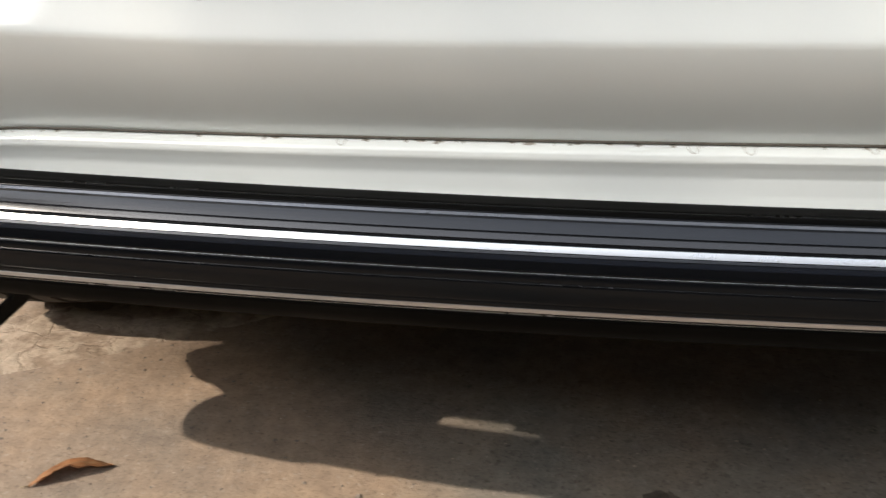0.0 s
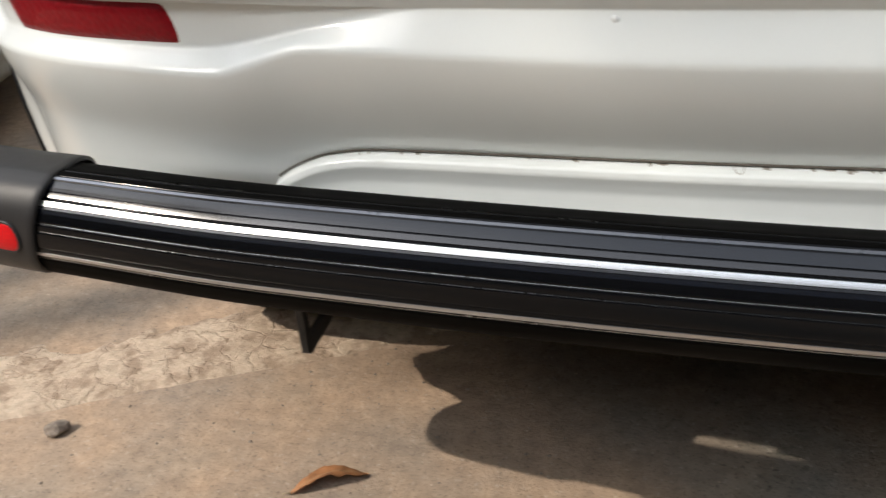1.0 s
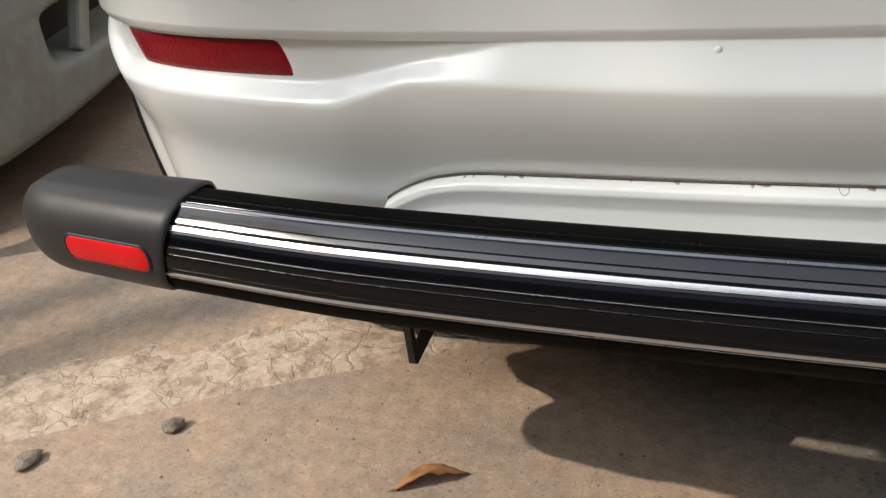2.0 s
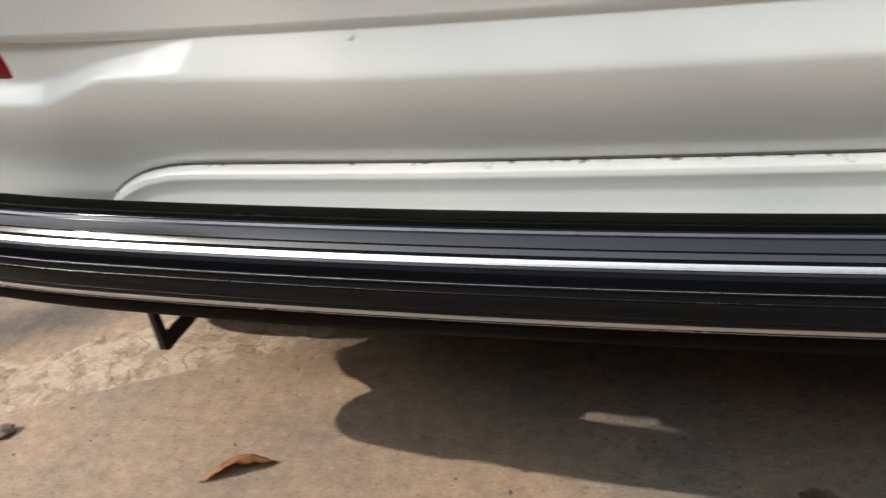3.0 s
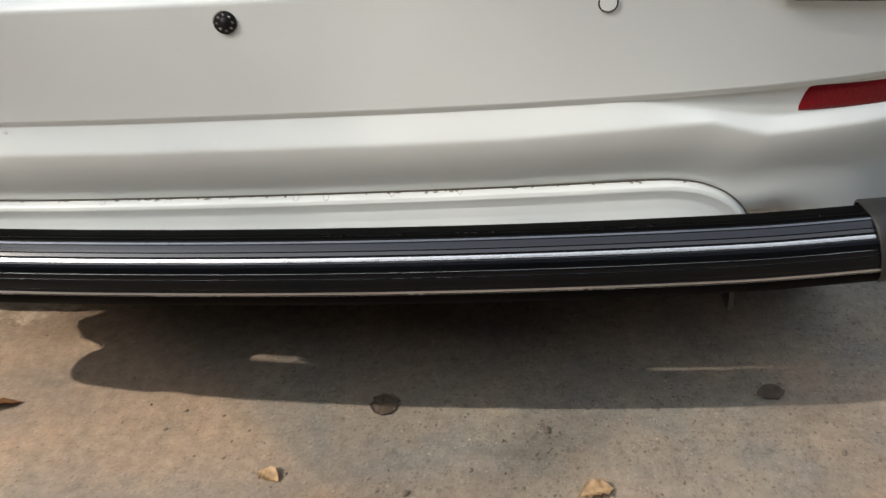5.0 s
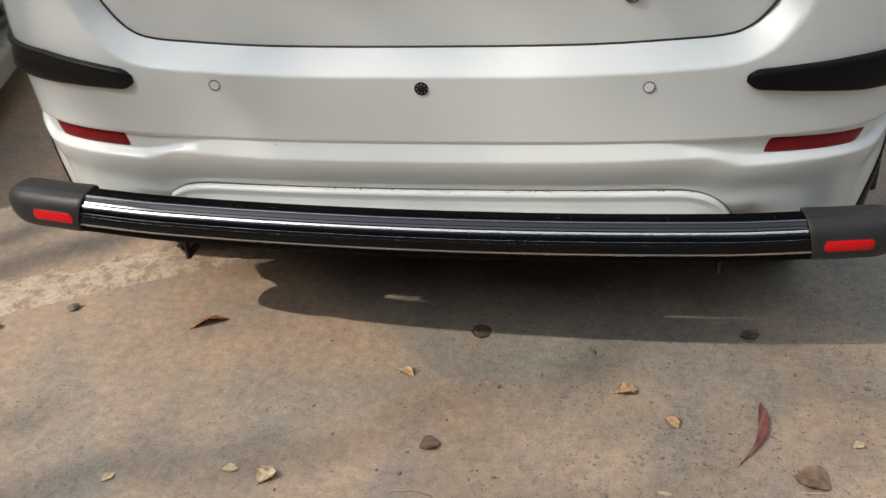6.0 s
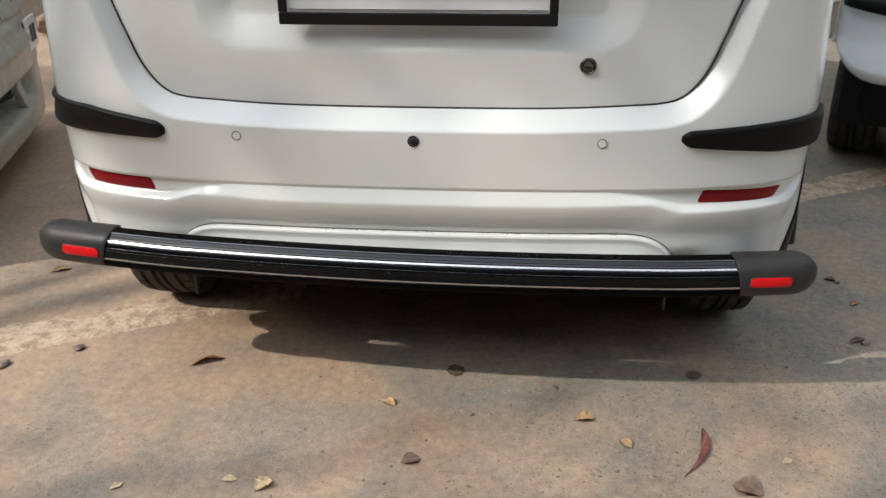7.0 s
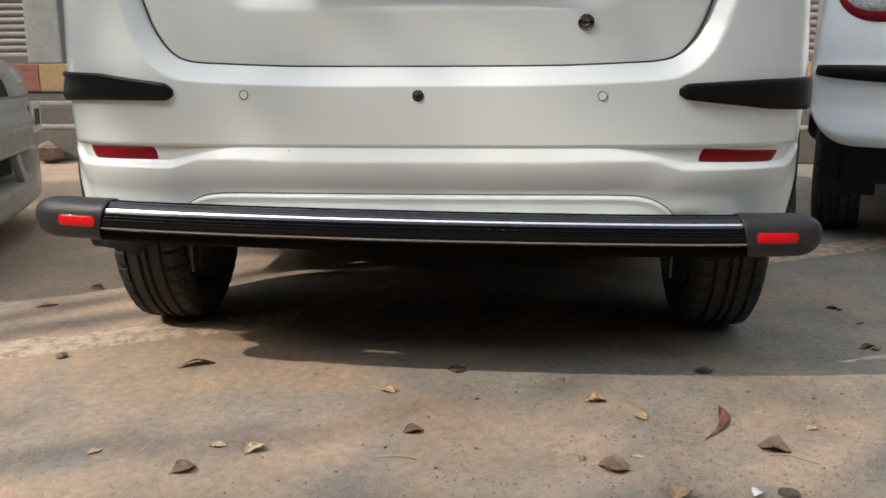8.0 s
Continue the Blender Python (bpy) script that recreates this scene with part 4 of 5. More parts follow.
def bracket(s):
    """Welded plate that carries the tube, with a hanging tip, a brace and bolts."""
    x = -0.498 if s < 0 else 0.516
    y, z = tube_axis(x)
    bm = bmesh.new()
    outer = [(y + 0.012, z - 0.02), (0.021, 0.300), (0.022, 0.264), (0.027, 0.260), (0.080, 0.259), (0.16, 0.285), (0.34, 0.340), (0.34, 0.375), (0.16, 0.335), (0.100, 0.319), (0.080, 0.302), (0.064, 0.272), (0.032, 0.273), (0.029, 0.300), (y + 0.034, z - 0.02)]
    rows = []
    for dx in (-0.0028, 0.0028):
        rows.append([bm.verts.new((x + dx, a, b)) for a, b in outer])
    bm.faces.new(rows[0])
    bm.faces.new(rows[1][::-1])
    for i in range(len(outer)):
        j = (i + 1) % len(outer)
        bm.faces.new((rows[0][j], rows[0][i], rows[1][i], rows[1][j]))
    bmesh.ops.recalc_face_normals(bm, faces=bm.faces)
    b = part("bracket", bm, BRACKET, guard, "black welded bracket plate")
    part("foot_plate", box((0.05, 0.09, 0.006), (x - s * 0.022, 0.16, 0.324), 0.002), BRACKET, b)
    for dx in (0.030, 0.044):
        part("bolt", lathe("bolt", [(0.0, 0.0001), (0.0, 0.008), (-0.010, 0.008), (-0.010, 0.005), (-0.022, 0.005), (-0.022, 0.0001)], (x + 0.01 - s * dx, 0.14, 0.322), axis="z", n=6, closed=False), STEEL, b, "dull steel bolt")


for s in (-1, 1):
    bracket(s)
part("tow_eye", sweep("tow_eye", [(0.215 + 0.012 * math.cos(c), 0.10, 0.335 + 0.016 * math.sin(c)) for c in np.linspace(0, 2 * math.pi, 17)[:-1]], 0.004, closed=True), STEEL, car, "dull steel towing eye")


# ---- neighbouring cars ----
def body_of(parent, zs, inward, wheels, paint, names, below=None, low_paint=None, warp=None):
    """A whole lower body in the parent's own axes, with arches cut; below: rows under this height are dark trim."""
    half, norm = outline(PLAN_MPV, 0.012, 0.06, 0.24)
    p = whole(half, norm, zs, inward, warp)
    c = (p[:-1, :-1] + p[1:, :-1] + p[:-1, 1:] + p[1:, 1:]) / 4
    cut = arch(c[..., 1], c[..., 2], wheels, 0.335, 0.30) & (np.abs(c[..., 0]) > 0.5)
    mid = (np.array(zs)[:-1] + np.array(zs)[1:]) / 2
    trim = (mid < (below or 0))[:, None] & np.ones(cut.shape, bool)
    for name, keep, m in ((names[0], ~cut & ~trim, paint), (names[1], ~cut & trim, low_paint or paint)):
        if keep.any():
            me = grid_mesh(name, p, keep=keep)
            bm = bmesh.new()
            bm.from_mesh(me)
            bmesh.ops.delete(bm, geom=[v for v in bm.verts if not v.link_faces], context="VERTS")
            bm.to_mesh(me)
            bm.free()
            part(name, me, m, parent, local=True)
    top = p[-1]
    part("deck", mesh_of("deck", top, [tuple(range(len(top)))], False), paint, parent, local=True)
    return half, norm


def patch(name, parent, half, norm, inward, s, x0, x1, z0, z1, proud, material, label="", slant=0.0, n=18, m=8, taper=0.0):
    """A piece laid on a body's skin between two places of the plan and two heights."""
    pts = np.zeros((m, n, 3))
    for j in range(m):
        v = j / (m - 1)
        for i in range(n):
            u = i / (n - 1)
            x = x0 + (x1 - x0) * u
            z = z0 + (z1 - z0) * (v + (0.72 - v) * taper * u ** 3) + slant * u
            k = min(len(half) - 1, int(np.argmax(half[:, 0] >= x)))
            f = (x - half[k - 1, 0]) / max(1e-9, half[k, 0] - half[k - 1, 0]) if k else 0
            q = half[k - 1] * (1 - f) + half[k] * f if k else half[0]
            d = norm[k - 1] * (1 - f) + norm[k] * f if k else norm[0]
            off = float(inward(np.array([x]), np.array([q[1]]), np.array([z]))[0])
            edge = min(1.0, min(u, 1 - u) * n / 1.2, min(v, 1 - v) * m / 1.2)
            w = q - d * (off - proud * edge + 0.004 * (1 - edge))
            pts[j, i] = (s * w[0], w[1], z)
    me = grid_mesh(name, pts)
    return part(name, me, material, parent, label, local=True)


def right_low(x, y):
    """Height of the hatchback's lower bumper edge, which sweeps up to the wheel arch."""
    return 0.385 + 0.095 * np.clip((x - 0.62) / 0.205, 0, 1) ** 3 * (1 - smooth(0.30, 0.45, y)) - 0.05 * smooth(0.30, 0.45, y)


def right_warp(x, y, z):
    """Bends the rows so that one of them runs along the lower bumper edge."""
    return z + (right_low(x, y) - 0.385) * np.interp(z, [0.25, 0.385, 0.72], [0, 1, 0])


def right_inward(x, y, z):
    off = np.interp(z, [0.25, 0.44, 0.47, 0.53, 0.60, 0.655, 0.70, 0.78, 1.05], [0.0, 0.0, 0.004, 0.016, 0.013, 0.008, 0.020, 0.022, 0.05])
    rear = 1 - smooth(0.25, 0.5, y)
    low = right_low(x, y)
    curl = 0.035 * np.clip((low + 0.05 - z) / 0.05, 0, 1) ** 2 + np.where(z < low, 0.10, 0)
    return off * (0.35 + 0.65 * rear) + curl


def oval_lamp(name, parent, half, norm, inward, s, xc, zc, rx, rz, proud, material, label):
    """A rounded lamp glass laid on the body's skin."""
    rings, n = [(1.0, -0.004), (0.99, 0.3), (0.93, 0.85), (0.75, 1.0), (0.5, 1.1), (0.25, 1.15), (0.02, 1.15)], 40
    pts = np.zeros((len(rings), n, 3))
    for i, (r, up) in enumerate(rings):
        for j in range(n):
            c = 2 * math.pi * j / n
            x, z = xc + rx * r * math.cos(c), zc + rz * r * math.sin(c)
            k = max(1, min(len(half) - 1, int(np.argmax(half[:, 0] >= x))))
            f = (x - half[k - 1, 0]) / max(1e-9, half[k, 0] - half[k - 1, 0])
            q, d = half[k - 1] * (1 - f) + half[k] * f, norm[k - 1] * (1 - f) + norm[k] * f
            w = q - d * (float(inward(np.array([x]), np.array([q[1]]), np.array([z]))[0]) - proud * up)
            pts[i, j] = (s * w[0], w[1], z)
    me = grid_mesh(name, pts, wrap=True)
    if s < 0:
        me.flip_normals()
    return part(name, me, material, parent, label, local=True)


right_car = thing("white_hatchback", "bluish white hatchback with black corner pads and round red tail lamps", "car", (2.00, 1.12, 0), turn=-22.5)
h, n_ = body_of(right_car, spaced((0.25, 0.36, 0.03), (0.364, 0.378, 0.007), (0.3849, 0.49, 0.007), (0.49, 0.72, 0.012), (0.72, 1.02, 0.03)), right_inward, (0.60, 3.0), WHITE_FAR, ("body_shell", "lower_skirt"), 0.384, BLACK, right_warp)
for s in (-1, 1):
    for y in (0.60, 3.0):
        wheel_x = s * 0.695
        t = tyre("tyre", right_car, (wheel_x, y, 0.29), 0.29, 0.175, 60)
        t.matrix_parent_inverse = Matrix.Identity(4)
        prof = [(-0.07, 0.19), (0.055, 0.19), (0.065, 0.175), (0.03, 0.15), (0.04, 0.06), (0.05, 0.001)]
        part("rim", lathe("rim", [(a * s, r) for a, r in prof], (wheel_x, y, 0.29), closed=False, n=40), STEEL, t, "dull silver wheel rim")
        part("drum", lathe("drum", [(-0.08 * s, 0.001), (-0.08 * s, 0.2)], (wheel_x, y, 0.29), closed=False, n=32), UNDER, t)
    lamp = oval_lamp("tail_lamp", right_car, h, n_, right_inward, s, 0.60, 0.955, 0.178, 0.132, 0.014, RED_LAMP, "rounded red plastic tail lamp")
    oval_lamp("clear_lens", lamp, h, n_, right_inward, s, 0.612, 0.962, 0.145, 0.110, 0.021, CLEAR_LAMP, "clear faceted lens")
    patch("corner_pad", right_car, h, n_, right_inward, s, 0.36, 0.812, 0.610, 0.674, 0.024, PAD_PLAIN, "black stuck-on corner pad", slant=0.012, taper=0.4)
part("underbody", box((1.15, 3.4, 0.14), (0, 2.0, 0.36), 0.02), UNDER, right_car, local=True)
part("mudflap", box((0.20, 0.012, 0.20), (-0.66, 0.27, 0.29), 0.004), BLACK, right_car, "black rubber mudflap", local=True)
cabin(right_car, 0.10, 3.2, 0.45, 2.2, 0.79, 0.56, 1.015, 1.50, WHITE_FAR, local=True)

banner = part("red_banner", box((0.10, 0.006, 0.24), (0, 0, 0), 0.002), RED_CLOTH, None)
banner.matrix_basis = pose(1.662, 1.365, 0.238, -4, 7, -22)
tagged(banner, "red banner with yellow print hanging under the hatchback", "banner")
for i, w in enumerate((0.010, 0.004)):
    bar = part("printed_line", box((w, 0.002, 0.15), (-0.028 + 0.03 * i, -0.004, -0.01), 0.0006), YELLOW, None, "plain yellow bar")
    bar.parent = banner


def left_inward(x, y, z):
    """The saloon's nose: a ridge under the upper grille and one wide lower mouth with rounded ends."""
    off = np.interp(z, [0.11, 0.14, 0.20, 0.34, 0.36, 0.44, 0.458, 0.468, 0.50, 0.54, 0.56, 0.62, 0.66, 0.70, 0.73, 0.74],
                    [0.05, 0.012, 0.006, 0.006, 0.0, 0.002, -0.008, -0.006, 0.012, 0.020, 0.024, 0.040, 0.065, 0.10, 0.17, 0.21])
    front = 1 - smooth(0.3, 0.7, y)
    mouth = np.exp(-((x / 0.355) ** 8 + ((z - 0.290) / 0.054) ** 8))
    upper = np.exp(-((x / 0.30) ** 6 + ((z - 0.595) / 0.048) ** 6))
    return off * (0.3 + 0.7 * front) + (0.12 * mouth + 0.04 * upper) * front


left_car = thing("dirty_white_saloon", "scuffed dirty white saloon parked nose-in beside the kerb", "car", (-1.647, 1.305, 0), turn=105)
h, n_ = body_of(left_car, spaced((0.11, 0.56, 0.010), (0.56, 0.74, 0.01)), left_inward, (0.80, 3.3), WHITE_DIRTY, ("body_shell", "lower_skirt"))
for s in (-1, 1):
    for y in (0.80, 3.3):
        t = tyre("tyre", left_car, (s * 0.70, y, 0.29), 0.29, 0.175, 60)
        t.matrix_parent_inverse = Matrix.Identity(4)
        part("rim", lathe("rim", [(a * s, r) for a, r in [(-0.07, 0.19), (0.055, 0.19), (0.065, 0.175), (0.03, 0.15), (0.04, 0.06), (0.05, 0.001)]], (s * 0.70, y, 0.29), closed=False, n=40), STEEL, t)
    patch("headlamp", left_car, h, n_, left_inward, s, 0.42, 0.77, 0.600, 0.665, 0.010, CLEAR_LAMP, "clear headlamp", slant=0.025)
    patch("upper_grille", left_car, h, n_, left_inward, s, 0.0, 0.28, 0.560, 0.635, 0.004, BLACK, "black upper grille mouth")
    patch("lower_grille", left_car, h, n_, left_inward, s, 0.0, 0.335, 0.248, 0.334, 0.004, MOUTH, "dusty dark lower grille")
    part("grille_strut", box((0.050, 0.030, 0.150), (s * 0.215, 0.022, 0.288), 0.008, pose(0, 0, 0, 0, -37 * s, 0)), WHITE_DIRTY, left_car, "dirty white slanting grille strut", local=True)
lp = part("number_plate", box((0.15, 0.012, 0.125), (0.50, 0.012, 0.472), 0.003, pose(0, 0, 0, 0, 0, 2)), PLATE, left_car, "white number plate", local=True)
for i in range(2):
    part("printed_bar", box((0.036, 0.002, 0.066), (0.475 + 0.05 * i, 0.0047 + 0.00175 * (i - 0.5), 0.472), 0.0006, pose(0, 0, 0, 0, 0, 2)), INK, lp, "plain black bar")
part("plate_holder", box((0.13, 0.03, 0.09), (0.49, 0.025, 0.472), 0.004), BLACK, left_car, local=True)
part("underbody", box((1.15, 3.6, 0.16), (0, 2.1, 0.30), 0.02), UNDER, left_car, local=True)
cabin(left_car, 0.95, 3.9, 1.75, 3.5, 0.78, 0.56, 0.735, 1.42, WHITE_DIRTY, local=True)


# ---- the shop front behind: steps, painted plinth, shutter and pillars ----
def structure(name, data, material, label, category):
    ob = part(name, data, material, None)
    return tagged(ob, label, category, kind="structure")


structure("step_lower", box((26, 0.46, 0.225), (0, 4.35, 0.1125), 0.012), CONCRETE, "worn grey concrete lower step", "step")
structure("step_edge_lower", box((26, 0.07, 0.03), (0, 4.15, 0.237), 0.01), STEP_EDGE, "pale worn nosing of the lower step", "step")
structure("step_upper", box((26, 0.56, 0.36), (0, 4.84, 0.18), 0.012), CONCRETE, "worn grey concrete upper step", "step")
structure("step_edge_upper", box((26, 0.08, 0.035), (0, 4.60, 0.375), 0.01), STEP_EDGE, "pale worn nosing of the upper step", "step")
plinth = structure("plinth", box((26, 0.9, 0.66), (0, 5.50, 0.33), 0.01), CONCRETE, "plinth with faded red and yellow painted blocks", "plinth")
for i in range(18):
    x0 = -13.0 + 1.45 * i + 0.78
    part("painted_block", box((1.446, 0.02, 0.215), (x0 + 0.725, 5.045, 0.555), 0.006), PAINT_YELLOW if i % 2 == 0 else PAINT_RED, plinth)
wall_back = structure("wall_back", box((26, 0.3, 6.5), (0, 6.15, 3.25)), PILLAR, "grey plaster shop front wall", "wall")


def shutter(x, width):
    """Rolled steel shutter with curved slats."""
    rows, z = [], 0.70
    while z < 3.0:
        for a, d in ((0.0, 0.0), (0.10, 0.012), (0.5, 0.016), (0.86, 0.012), (0.95, 0.0)):
            rows.append((z + 0.062 * a, -d))
        z += 0.062
    pts = np.array([[(x + width * u, 5.985 + d, zz) for u in (-0.5, 0.5)] for zz, d in rows])
    me = grid_mesh("roller_shutter", pts)
    me.materials.append(SHUTTER)
    tagged(new("roller_shutter", me), "closed grey roller shutter with dusty slats", "shutter", kind="structure")


for x in (-5.93, -1.63, 2.67, 6.97):
    shutter(x, 3.94)
for i in range(6):
    structure("pillar", box((0.32, 0.24, 4.0), (-8.23 + 4.3 * i + 0.09, 5.87, 2.66), 0.015), PILLAR, "plain grey plaster pillar between shutters", "pillar")
structure("threshold", box((26, 0.20, 0.08), (0, 5.93, 0.69), 0.01), CONCRETE, "dusty concrete threshold under the shutters", "threshold")

# unseen plain walls, added to close the yard and block the low sky
structure("added_wall_front", box((20.3, 0.3, 5.6), (-0.5, -6.4, 2.8)), PLASTER_DARK, "unseen plain weathered wall added across the yard to block low sky", "wall")
structure("added_wall_left", box((0.3, 12.2, 6.0), (-10.5, -0.05, 3.0)), PLASTER_DARK, "unseen plain weathered side wall added to block low sky", "wall")
structure("added_wall_right", box((0.3, 12.2, 5.0), (9.5, -0.05, 2.5)), PLASTER_DARK, "unseen plain weathered side wall added to block low sky", "wall")


# ---- an unseen tree added behind the camera, whose crown shades the cars ----
def shade_tree():
    rng = np.random.RandomState(21)
    base = (-7.9, -4.4, 0.0)
    tree = thing("tree", "unseen tall tree added for shade, with a grey-brown trunk and an uneven leafy crown", "tree", base)
    bark = surface("grey_brown_bark", (0.14, 0.11, 0.085), 0.95, grain=0.5, scale=18, bump=0.01)
    leafy = surface("green_leaves", (0.07, 0.11, 0.035), 0.6, grain=0.4, scale=9)
    fork = Vector((-7.8, -4.2, 4.0))
    trunk = part("trunk", sweep("trunk", [base, (-7.93, -4.38, 1.2), (-7.82, -4.32, 2.6), tuple(fork)], [0.20, 0.17, 0.15, 0.13], sides=12), bark, tree)
    limbs = [((-8.4, -3.4, 5.4), (-9.2, -2.6, 7.0)), ((-7.6, -3.3, 5.5), (-7.4, -2.4, 7.2)), ((-7.4, -4.2, 5.4), (-6.9, -4.3, 6.7)), ((-8.0, -4.3, 5.6), (-7.5, -4.1, 6.7)), ((-7.2, -3.0, 5.8), (-6.2, -2.0, 7.6))]
    for a, b in limbs:
        part("limb", sweep("limb", [tuple(fork), a, b], [0.09, 0.06, 0.02], sides=8), bark, trunk)
    verts, faces = [], []

    def clump(centre, spread, count, size):
        for _ in range(count):
            p = np.array(centre) + rng.normal(0, 1, 3) * spread
            u = rng.normal(0, 1, 3)
            u /= np.linalg.norm(u)
            w = np.cross(u, rng.normal(0, 1, 3))
            w /= np.linalg.norm(w)
            k, r = len(verts), size * rng.uniform(0.7, 1.3)
            verts.extend([p - u * r, p + w * r * 0.4, p + u * r, p - w * r * 0.4])
            faces.append((k, k + 1, k + 2, k + 3))

    def over(gx, gy, z):
        """The place in the crown, at height z, that shades a place on the ground."""
        return (gx - 1.041 * z, gy - 0.575 * z, z)

    # Clumps are laid out by where shade should fall, not by the limbs.
    for _ in range(210):
        gx, gy = rng.uniform(-3.6, 2.4), rng.uniform(0.49, 3.0)
        if gx < -0.15 and gy < 0.85 + 0.8 * (gx + 1.41) or gx > 0.0 and gy < 1.3:
            continue
        clump(over(gx, gy, rng.uniform(6.2, 7.8)), (0.16, 0.09, 0.07), 42, 0.09)
    for gx, gy, n in ((-0.95, -0.42, 26), (-0.80, -0.32, 30), (-0.62, -0.24, 26), (-0.45, -0.18, 16), (-0.62, -0.57, 22), (-0.38, -0.48, 24), (-0.15, -0.42, 16), (-1.15, -0.18, 18), (0.10, -0.66, 20)):
        clump(over(gx, gy, 6.6 + rng.uniform(-0.25, 0.25)), (0.10, 0.055, 0.05), n // 3, 0.06)
    for _ in range(100):
        gx = rng.uniform(-2.6, -0.6)
        clump(over(gx, 0.69 + 0.8 * (gx + 1.41) + rng.uniform(0.14, 1.7), rng.uniform(6.2, 7.8)), (0.10, 0.06, 0.06), 42, 0.09)
    for i in range(64):
        clump(over(rng.uniform(-0.05, 0.70) if i < 14 else rng.uniform(0.7, 2.4), rng.uniform(0.50, 1.35), rng.uniform(6.2, 7.8)), (0.20, 0.10, 0.08), 58, 0.045)
    for _ in range(10):
        clump(over(rng.uniform(0.0, 0.55), rng.uniform(0.31, 0.48), rng.uniform(6.4, 7.4)), (0.08, 0.035, 0.05), 11, 0.045)
    clump(over(-0.12, 0.265, 6.8), (0.06, 0.025, 0.05), 12, 0.045)
    for _ in range(44):
        clump(over(rng.uniform(-0.35, 0.65), rng.uniform(-0.80, 0.02), rng.uniform(6.4, 7.4)), (0.12, 0.07, 0.06), 5, 0.055)
    for _ in range(64):
        gx, gy = rng.uniform(0.22, 1.8), rng.uniform(-1.4, 0.20)
        clump(over(gx, gy, 6.8 + rng.uniform(-0.4, 0.4)), (0.12, 0.07, 0.05), 7, 0.06)
    part("crown", mesh_of("crown", verts, faces, False), leafy, tree, "uneven crown of small green leaves, placed to cast shade")


shade_tree()


# ---- stones, leaves and litter on the ground ----
def rock(name, at, size, seed, label, material=None):
    bm = bmesh.new()
    bmesh.ops.create_icosphere(bm, subdivisions=1 if size[0] > 0.05 else 2, radius=1.0)
    for v in bm.verts:
        k = 1 + 0.36 * noise.noise(v.co * 1.3 + Vector((seed, 0, 0))) + 0.1 * noise.noise(v.co * 3 + Vector((0, seed, 0)))
        v.co = Vector((v.co.x * size[0] * k, v.co.y * size[1] * k, v.co.z * size[2] * k))
    low = min(v.co.z for v in bm.verts)
    for v in bm.verts:
        v.co.z -= low + 0.08 * size[2]
    for f in bm.faces:
        f.smooth = False
    ob = part(name, bm, material or STONE, None)
    ob.matrix_basis = pose(*at, 0, 0, seed * 40)
    return tagged(ob, label, "stone")


rock("stone", (-0.900, 0.180, 0), (0.0155, 0.011, 0.0075), 1, "small angular grey-brown stone beside the cement band")
rock("stone", (-1.052, 0.094, 0), (0.018, 0.013, 0.007), 2, "small flat brown stone on the dusty ground")
rock("stone", (-2.95, 4.02, 0), (0.16, 0.10, 0.085), 3, "large angular brown stone at the foot of the steps", surface("brown_stone", (0.24, 0.17, 0.13), 0.9, grain=0.35, scale=30, bump=0.004))
PEBBLES = [(0.115, -0.021, 6), (0.306, 0.097, 7), (0.313, -0.287, 8), (0.120, -0.257, 5), (1.095, 0.345, 12), (1.135, 0.685, 10), (0.050, -0.337, 5), 
           (0.55, -0.12, 4), (0.42, -0.19, 5), (0.20, 0.02, 4), (0.70, 0.05, 5), (0.83, 0.02, 6), (0.90, 0.05, 5), (-0.25, -0.10, 4), (0.02, -0.12, 4), (-0.05, -0.26, 5), (1.02, -0.05, 6), (0.47, 0.08, 4)]
for i, (x, y, mm) in enumerate(PEBBLES):
    rock("pebble", (x, y, 0), (mm / 1000, mm / 1300, mm / 2200), 10 + i, "tiny dark pebble on the dusty ground")


def leaf_material(name, colour, vein):
    m, nodes, links, p = nodes_of(name)
    co = nodes.new("ShaderNodeTexCoord").outputs["Object"]
    n = add(nodes, "TexNoise", Scale=70.0, Detail=6.0)
    links.new(co, n.inputs["Vector"])
    sep = nodes.new("ShaderNodeSeparateXYZ")
    links.new(co, sep.inputs[0])
    absn = nodes.new("ShaderNodeMath")
    absn.operation = "ABSOLUTE"
    links.new(sep.outputs[1], absn.inputs[0])
    col = ramp(nodes, links, n.outputs[0], [(0.3, tuple(c * 0.6 for c in colour)), (0.7, tuple(min(1, c * 1.2) for c in colour))])
    mask = ramp(nodes, links, absn.outputs[0], [(0.0004, (0.7, 0.7, 0.7)), (0.0012, (0, 0, 0))])
    col = mixed(nodes, links, "MIX", mask, col, vein)
    links.new(col, p.inputs["Base Color"])
    p.inputs["Roughness"].default_value = 0.6
    b = add(nodes, "Bump", Strength=0.5, Distance=0.001)
    links.new(n.outputs[0], b.inputs["Height"])
    links.new(b.outputs[0], p.inputs["Normal"])
    return m


LEAF_TAN = leaf_material("dry_tan_leaf", (0.46, 0.30, 0.16), (0.5, 0.36, 0.2))
LEAF_ORANGE = leaf_material("dry_orange_brown_leaf", (0.38, 0.17, 0.07), (0.42, 0.24, 0.12))
LEAF_BROWN = leaf_material("dull_brown_leaf", (0.20, 0.13, 0.09), (0.26, 0.18, 0.12))
LEAF_DARK = leaf_material("dark_flat_leaf", (0.11, 0.085, 0.065), (0.15, 0.11, 0.08))
LEAF_RED = leaf_material("dusty_red_leaf", (0.22, 0.075, 0.062), (0.38, 0.22, 0.17))
